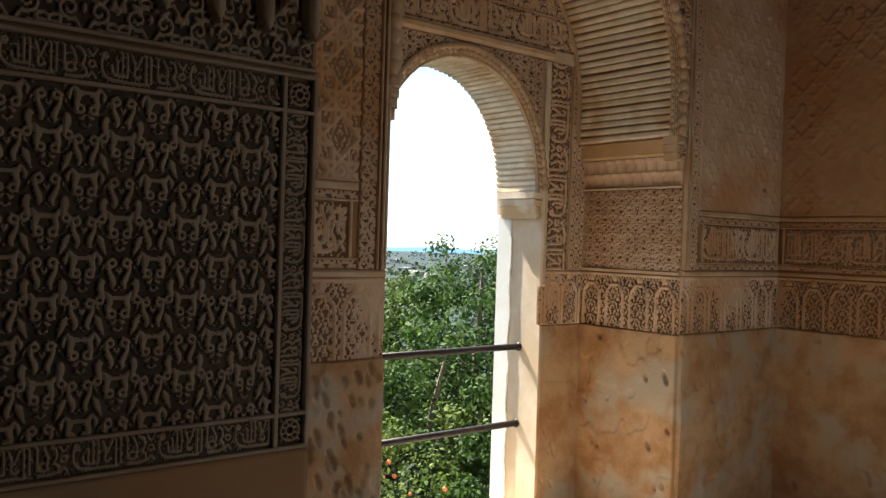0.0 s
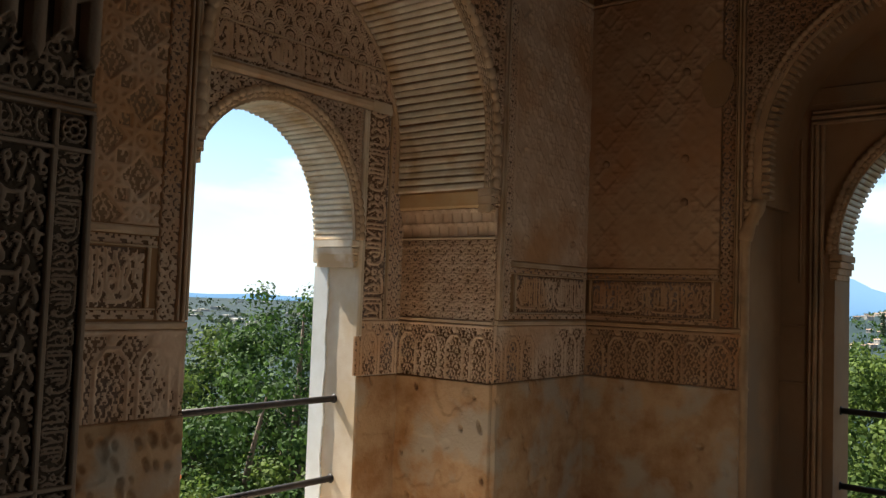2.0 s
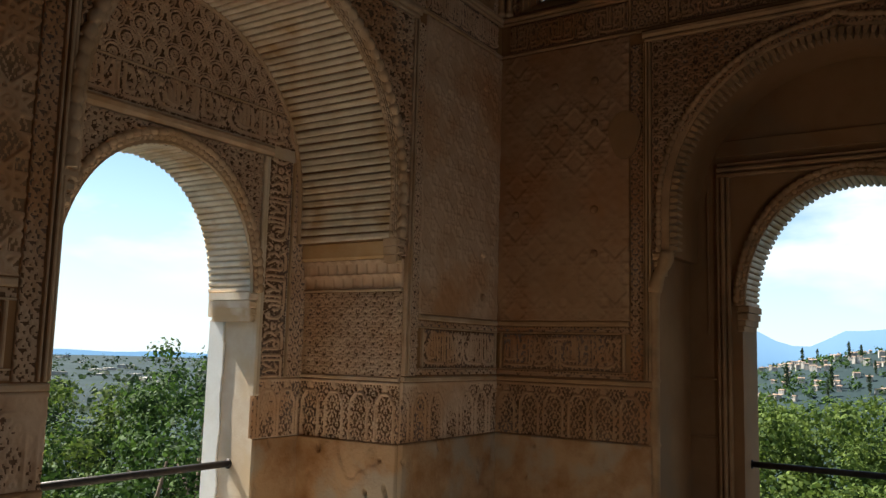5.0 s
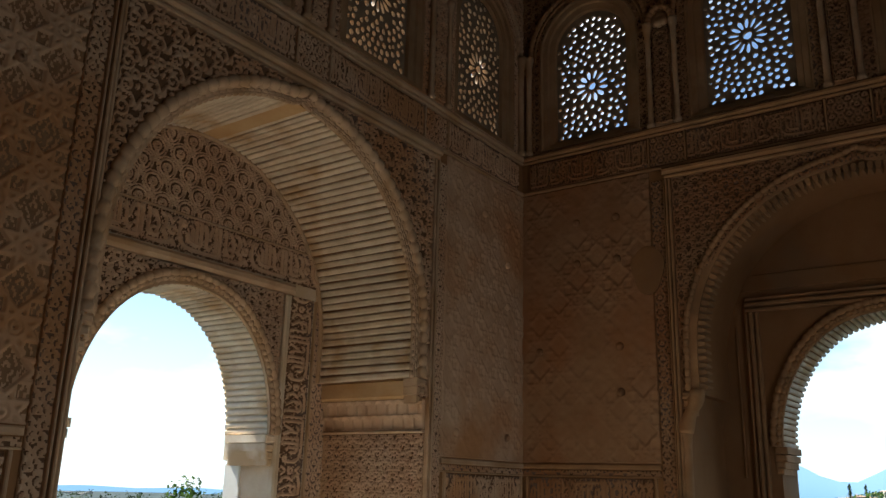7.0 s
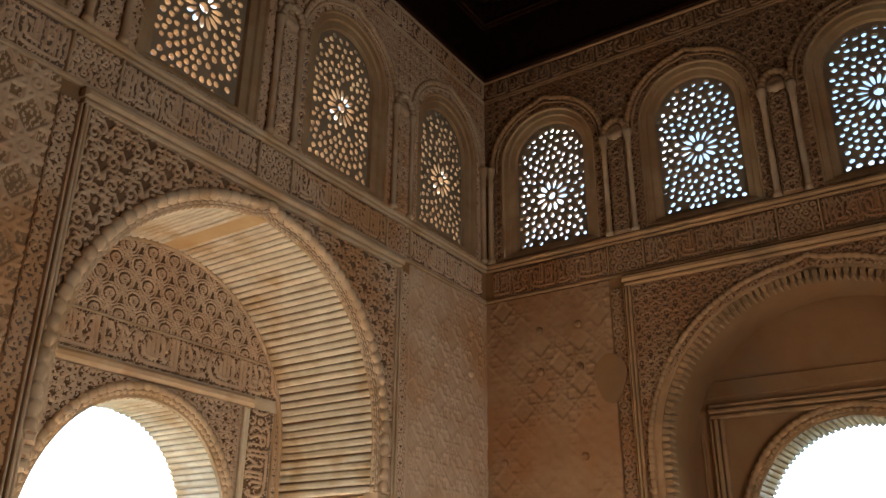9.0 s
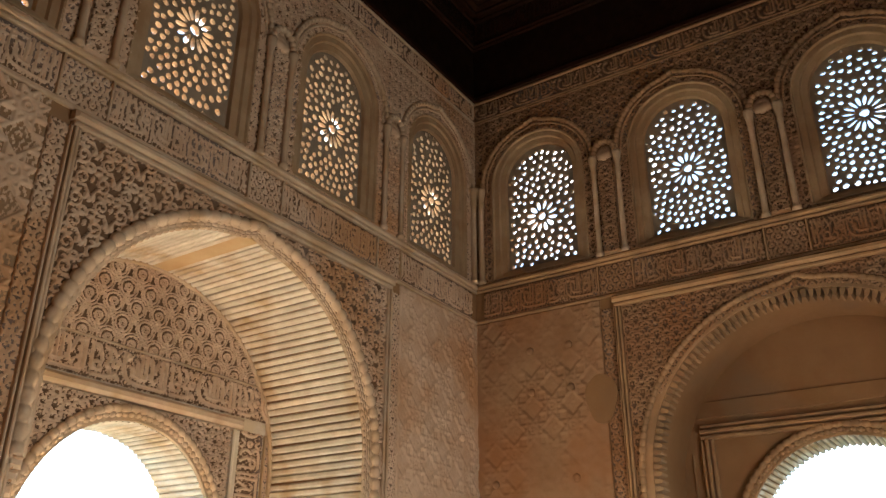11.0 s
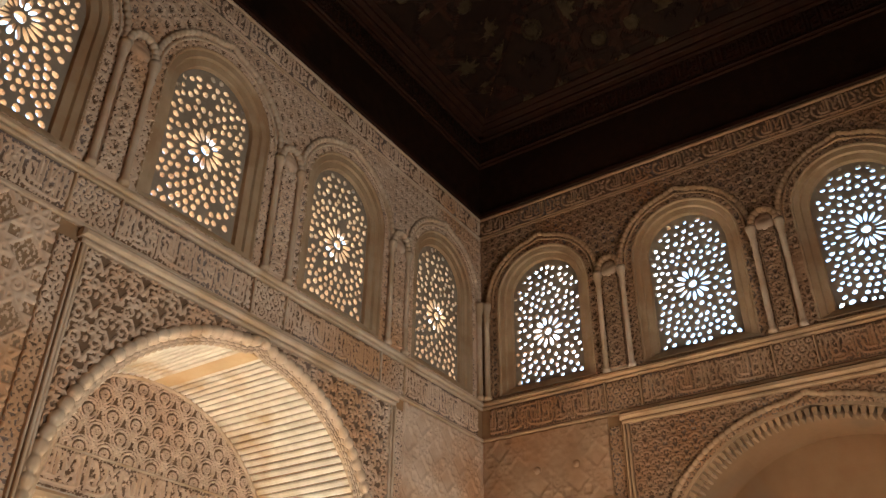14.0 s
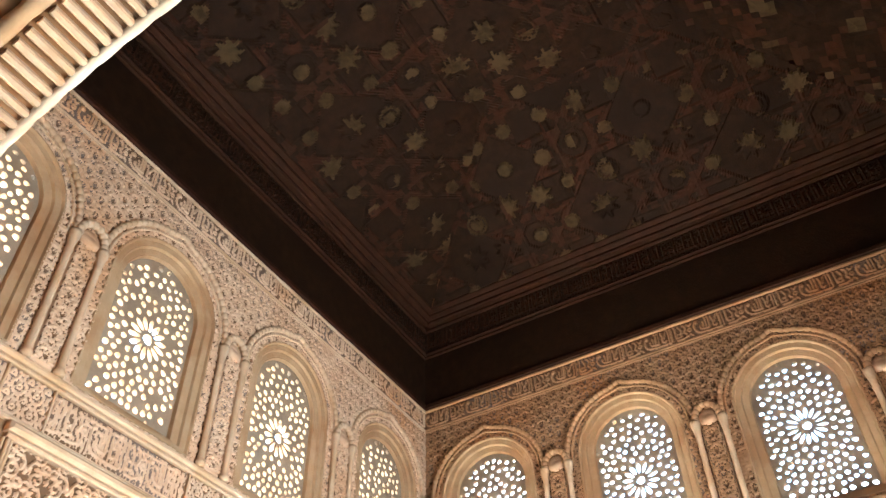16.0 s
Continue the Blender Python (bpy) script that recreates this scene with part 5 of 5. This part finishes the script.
# ---------------------------------------------------------------- outside


def land(x, y):
    r = math.hypot(x, y)
    az = math.degrees(math.atan2(y, x))
    drop = -9 - 46 * min(1.0, max(0.0, (r - 20) / 260)) ** 0.8
    town = math.exp(-((az - 2) / 22.0) ** 2) * math.exp(-((r - 520) / 190.0) ** 2)
    return drop + 66 * town + 2 * math.sin(x * 0.02) * math.sin(y * 0.017)


acc = Acc(SOIL)
radii = [0, 4] + [8 * 1.16 ** i for i in range(44)]
nv = 120
for i, r in enumerate(radii):
    for k in range(nv):
        a = 2 * math.pi * k / nv
        acc.v.append((r * math.cos(a), r * math.sin(a), land(r * math.cos(a), r * math.sin(a))))
for i in range(len(radii) - 1):
    for k in range(nv):
        acc.f.append((i * nv + k, i * nv + (k + 1) % nv, (i + 1) * nv + (k + 1) % nv, (i + 1) * nv + k))
        acc.m.append(0)
tagged(acc.done("ground", smooth=True), "green valley floor and wooded slope below the lookout, tinted with haze blue", kind="structure")

# far ridges, with the haze painted into their colour
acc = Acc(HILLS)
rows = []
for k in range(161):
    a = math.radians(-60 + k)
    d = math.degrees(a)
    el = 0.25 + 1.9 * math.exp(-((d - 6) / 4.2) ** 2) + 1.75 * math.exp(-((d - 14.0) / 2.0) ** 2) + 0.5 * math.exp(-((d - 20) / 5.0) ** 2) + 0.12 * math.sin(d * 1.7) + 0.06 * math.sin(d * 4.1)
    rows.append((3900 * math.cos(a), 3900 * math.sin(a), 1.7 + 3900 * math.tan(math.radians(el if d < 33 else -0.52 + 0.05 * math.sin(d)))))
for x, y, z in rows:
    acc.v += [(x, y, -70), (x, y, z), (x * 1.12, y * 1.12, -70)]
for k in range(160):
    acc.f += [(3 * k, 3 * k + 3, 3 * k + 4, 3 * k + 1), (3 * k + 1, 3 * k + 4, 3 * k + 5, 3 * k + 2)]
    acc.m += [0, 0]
tagged(acc.done("backdrop", smooth=True), "mountain ridges on the far horizon, distance haze painted in as glowing blue", kind="structure")


def leaf_cloud(name, rng, clumps, per, spread, size, mat, parent, fruit=0):
    """Many small folded leaves gathered in clumps."""
    n = len(clumps) * per
    c = np.repeat(np.array(clumps), per, axis=0)
    g = rng.normal(size=(n, 3))
    g /= np.linalg.norm(g, axis=1)[:, None]
    rad = rng.rand(n)[:, None] ** 0.45
    pos = c[:, :3] + g * rad * c[:, 3:4] * np.array([1, 1, 0.75])
    face = g * 1.1 + rng.normal(size=(n, 3)) * 0.55 + np.array([0, 0, 0.45])
    d = np.cross(face, rng.normal(size=(n, 3))) + g * 0.25 + np.array([0, 0, -0.25])
    d /= np.linalg.norm(d, axis=1)[:, None]
    s = np.cross(d, face)
    s /= np.linalg.norm(s, axis=1)[:, None] + 1e-6
    L = (size * (0.6 + 0.8 * rng.rand(n)))[:, None]
    up = np.cross(s, d)
    v = np.stack([pos, pos + d * L * 0.5 + s * L * 0.30 + up * L * 0.08, pos + d * L, pos + d * L * 0.5 - s * L * 0.30 + up * L * 0.08], 1).reshape(-1, 3)
    f = np.arange(n * 4).reshape(-1, 4)
    me = bpy.data.meshes.new(name)
    me.vertices.add(len(v))
    me.vertices.foreach_set("co", v.astype(np.float32).ravel())
    me.loops.add(n * 4)
    me.loops.foreach_set("vertex_index", f.astype(np.int32).ravel())
    me.polygons.add(n)
    me.polygons.foreach_set("loop_start", np.arange(0, n * 4, 4, dtype=np.int32))
    me.update(calc_edges=True)
    me.materials.append(mat)
    return link(name, me, parent)


def tree(seed, height, radius, mat, label, leaf=0.090, clumps=125, per=150):
    rng = np.random.RandomState(seed)
    e = empty("tree", label, "tree")
    acc = Acc(BARK)
    lean = rng.normal(size=2) * 0.25
    trunk = [Vector((lean[0] * t * t, lean[1] * t * t, height * 0.8 * t)) for t in np.linspace(0, 1, 8)]
    eye = Matrix.Identity(4)
    acc.sweep(eye, trunk, 8, lambda i: 0.22 * (1 - 0.8 * i / 7))
    made = []
    for k in range(clumps):
        q, z = rng.rand() * 2 * math.pi, rng.rand()
        shape = math.sin(math.pi * (0.12 + 0.80 * z)) ** 0.7
        r = radius * shape * (0.55 + 0.45 * rng.rand() ** 0.5) * (0.85 + 0.3 * math.sin(3 * q + seed))
        made.append((r * math.cos(q), r * math.sin(q), height * (0.28 + 0.68 * z) + rng.normal() * 0.2, 0.26 + 0.34 * rng.rand()))
    for k in range(0, clumps, 7):
        x, y, z, _ = made[k]
        i = min(6, max(1, int(7 * (z - 0.8) / (height * 0.8))))
        a = trunk[i]
        mid = a.lerp(Vector((x, y, z)), 0.5) + Vector((0, 0, 0.25))
        acc.sweep(eye, [a, mid, Vector((x, y, z))], 6, lambda j: (0.075, 0.045, 0.015)[j])
    acc.done("trunk", e, smooth=True)
    leaf_cloud("crown", rng, made, per, 1, leaf, mat, e)
    return e


def polar(az, r, top, h):
    x, y = -4.7 + r * math.cos(radians(az)), -2.7 + r * math.sin(radians(az))
    return Vector((x, y, top - h))


kinds = [tree(41, 10.0, 2.6, LEAF, "broad green tree with dense small leaves on the slope"),
         tree(42, 9.0, 2.3, LEAF_LIGHT, "light green tree with feathery sunlit leaves on the slope"),
         tree(43, 10.0, 2.2, LEAF_DARK, "dark green tree with dense shaded foliage on the slope")]
base_at = [polar(49.0, 15, 1.75, 10.0), polar(56, 17, 1.0, 9.0), polar(45.5, 19, 1.55, 10.0)]
for t, at in zip(kinds, base_at):
    t.location = at
    t["group"] = "trees on the slope"
spots = ((0, 53, 13.0, 0.6, 40), (2, 51, 18, 1.35, 120), (1, 59.5, 13.5, 0.35, 200), (2, 59, 19, 1.1, 260), (0, 63, 17, 1.2, 300), (1, 42.5, 15, 0.9, 10), (2, 55.5, 11.5, -0.9, 70),
         (1, 13.5, 17, 1.1, 30), (1, 10.5, 15, 1.05, 80), (1, 7.5, 17, 1.15, 150), (1, 4.0, 16, 1.15, 220), (1, 0.5, 18, 1.2, 280), (1, 12.0, 13.5, 0.2, 330), (1, 6.0, 13, 0.1, 15), (1, 16.5, 18, 1.15, 95), (0, -3, 17, 0.9, 60), (2, 66, 14, 0.6, 20), (1, 48, 12.0, -0.6, 130))
for k, az, r, top, turn in spots:
    h = (10.0, 9.0, 10.0)[k]
    copy_thing(kinds[k], Matrix.Translation(polar(az, r, top, h)) @ pose(0, 0, 0, 0, 0, turn))

# a fruiting bush close below the north window
rng_b = np.random.RandomState(77)
bush = empty("bush", "fruiting bush with green sprigs and small red fruit, below the window", "bush")
bush.location = polar(57.2, 7.6, 0.0, 0.0)
cl = [(rng_b.normal() * 0.5, rng_b.normal() * 0.5, -0.2 - 2.6 * rng_b.rand(), 0.22 + 0.2 * rng_b.rand()) for _ in range(46)]
acc = Acc(BARK)
for k in range(12):
    x, y, z, _ = cl[k]
    acc.sweep(Matrix.Identity(4), [(0, 0, -9.0), (x * 0.4, y * 0.4, -4.0), (x, y, z + 0.2)], 6, lambda j: (0.05, 0.035, 0.008)[j])
acc.done("stem", bush, smooth=True)
leaf_cloud("foliage", rng_b, cl, 240, 1, 0.055, LEAF_LIGHT, bush)
acc = Acc(FRUIT)
acc.sweep(Matrix.Identity(4), [(0, 0, -0.022), (0, 0, -0.012), (0, 0, 0.012), (0, 0, 0.024)], 6, lambda j: (0.006, 0.02, 0.02, 0.007)[j])
fruit_mesh = acc.mesh("fruit")
for k in range(60):
    x, y, z, r = cl[rng_b.randint(len(cl))]
    g = rng_b.normal(size=3)
    link("fruit", fruit_mesh, bush).location = Vector((x, y, z)) + Vector(g / np.linalg.norm(g)) * r * 0.95


def house(w, d, h, pitch):
    e = empty("house", "whitewashed hillside house with a clay tile roof and dark windows", "house", group="houses on the hillside")
    acc = Acc(LIME)
    acc.box(Matrix.Identity(4), (-w / 2, -d / 2, -6), (w / 2, d / 2, h))
    acc.done("wall", e)
    acc = Acc(ROOF)
    o = 0.4
    acc.add([(-w / 2 - o, -d / 2 - o, h), (w / 2 + o, -d / 2 - o, h), (w / 2 + o, d / 2 + o, h), (-w / 2 - o, d / 2 + o, h), (-w / 2 - o, 0, h + pitch), (w / 2 + o, 0, h + pitch)],
            [(0, 1, 5, 4), (2, 3, 4, 5), (1, 2, 5), (3, 0, 4), (3, 2, 1, 0)])
    acc.done("roof", e)
    for k in range(max(2, int(w / 3))):
        for z in (h - 1.1, h - 2.7):
            for y, s in ((-d / 2, -1),):
                x = -w / 2 + (k + 0.6) * w / max(2, int(w / 3))
                acc = Acc(WOOD)
                acc.box(Matrix.Identity(4), (x - 0.3, y - 0.06, z - 0.45), (x + 0.3, y + 0.1, z + 0.45))
                acc.done("window", e)
    return e


hrng = random.Random(9)
houses = [house(5.6, 4.4, 3.6, 1.0), house(8.2, 5.0, 4.2, 1.1), house(4.6, 4.4, 4.8, 0.9), house(7.0, 4.5, 3.2, 1.0)]


def on_land(az, r):
    x, y = r * math.cos(radians(az)), r * math.sin(radians(az))
    return Vector((x, y, land(x, y)))


for k, hs in enumerate(houses):
    hs.matrix_world = Matrix.Translation(on_land(3 + 3 * k, 600 + 10 * k)) @ pose(0, 0, 0, 0, 0, -80 - 12 * k)
for k in range(290):
    r = 400 + 150 * hrng.random()
    az = -5 + 23 * hrng.random()
    copy_thing(houses[k % 4], Matrix.Translation(on_land(az, r)) @ pose(0, 0, 0, 0, 0, -90 + hrng.uniform(-35, 35)) @ Matrix.Diagonal((0.36, 0.36, 0.36, 1)))


def cypress():
    rng = np.random.RandomState(5)
    e = empty("cypress", "tall narrow dark cypress on the hillside", "tree", group="cypresses on the hillside")
    cl = [(rng.normal() * 0.35, rng.normal() * 0.35, 0.8 + 10 * t, 0.25 + 1.05 * math.sin(math.pi * (0.1 + 0.85 * t)) ** 0.7) for t in np.linspace(0, 1, 26)]
    acc = Acc(BARK)
    acc.sweep(Matrix.Identity(4), [(0, 0, -2), (0, 0, 9)], 6, lambda i: (0.25, 0.05)[i])
    acc.done("trunk", e)
    leaf_cloud("crown", rng, cl, 26, 1, 0.7, LEAF_DARK, e)
    return e


cyp = cypress()
cyp.location = on_land(11.2, 420)
for k in range(46):
    s = 0.40 + 0.45 * hrng.random()
    copy_thing(cyp, Matrix.Translation(on_land(-12 + 29 * hrng.random(), 400 + 200 * hrng.random())) @ Matrix.Diagonal((s, s, s, 1)))
woods = np.random.RandomState(31)
cl = []
for k in range(900):
    p = on_land(-14 + 34 * woods.rand(), 250 + 330 * woods.rand())
    cl.append((p.x, p.y, p.z + 0.8, 1.4 + 1.8 * woods.rand()))
for k in range(700):
    p = on_land(25 + 50 * woods.rand(), 40 + 900 * woods.rand() ** 2)
    cl.append((p.x, p.y, p.z + 2.0, 3.0 + 3.0 * woods.rand()))
for k in range(500):
    p = on_land(-25 + 48 * woods.rand(), 30 + 270 * woods.rand())
    cl.append((p.x, p.y, p.z + 2.0, 3.0 + 3.0 * woods.rand()))
far = leaf_cloud("woods", woods, cl, 22, 1, 1.6, LEAF, None)
tagged(far, "scattered trees on the hillside and valley floor", "trees", kind="stuff")

cl = []
for k in range(900):
    p = on_land(20 + 60 * woods.rand(), 700 + 2900 * woods.rand() ** 1.3)
    cl.append((p.x, p.y, p.z, 8 + 14 * woods.rand()))
belts = leaf_cloud("tree_belts", woods, cl, 14, 1, 9.0, LEAF_DARK, None)
tagged(belts, "distant tree belts across the valley floor", "trees", kind="stuff")
acc = Acc(LIME)
for k in range(80):
    c = 25 + 50 * woods.rand()
    p = on_land(c, 1200 + 2300 * woods.rand())
    w, d, h = 6 + 14 * woods.rand(), 5 + 6 * woods.rand(), 3 + 4 * woods.rand()
    acc.box(Matrix.Translation(p) @ pose(0, 0, 0, 0, 0, 360 * woods.rand()), (-w, -d, -2), (w, d, h))
tagged(acc.done("far_town"), "pale scattered buildings of the distant valley town", "buildings", kind="stuff")
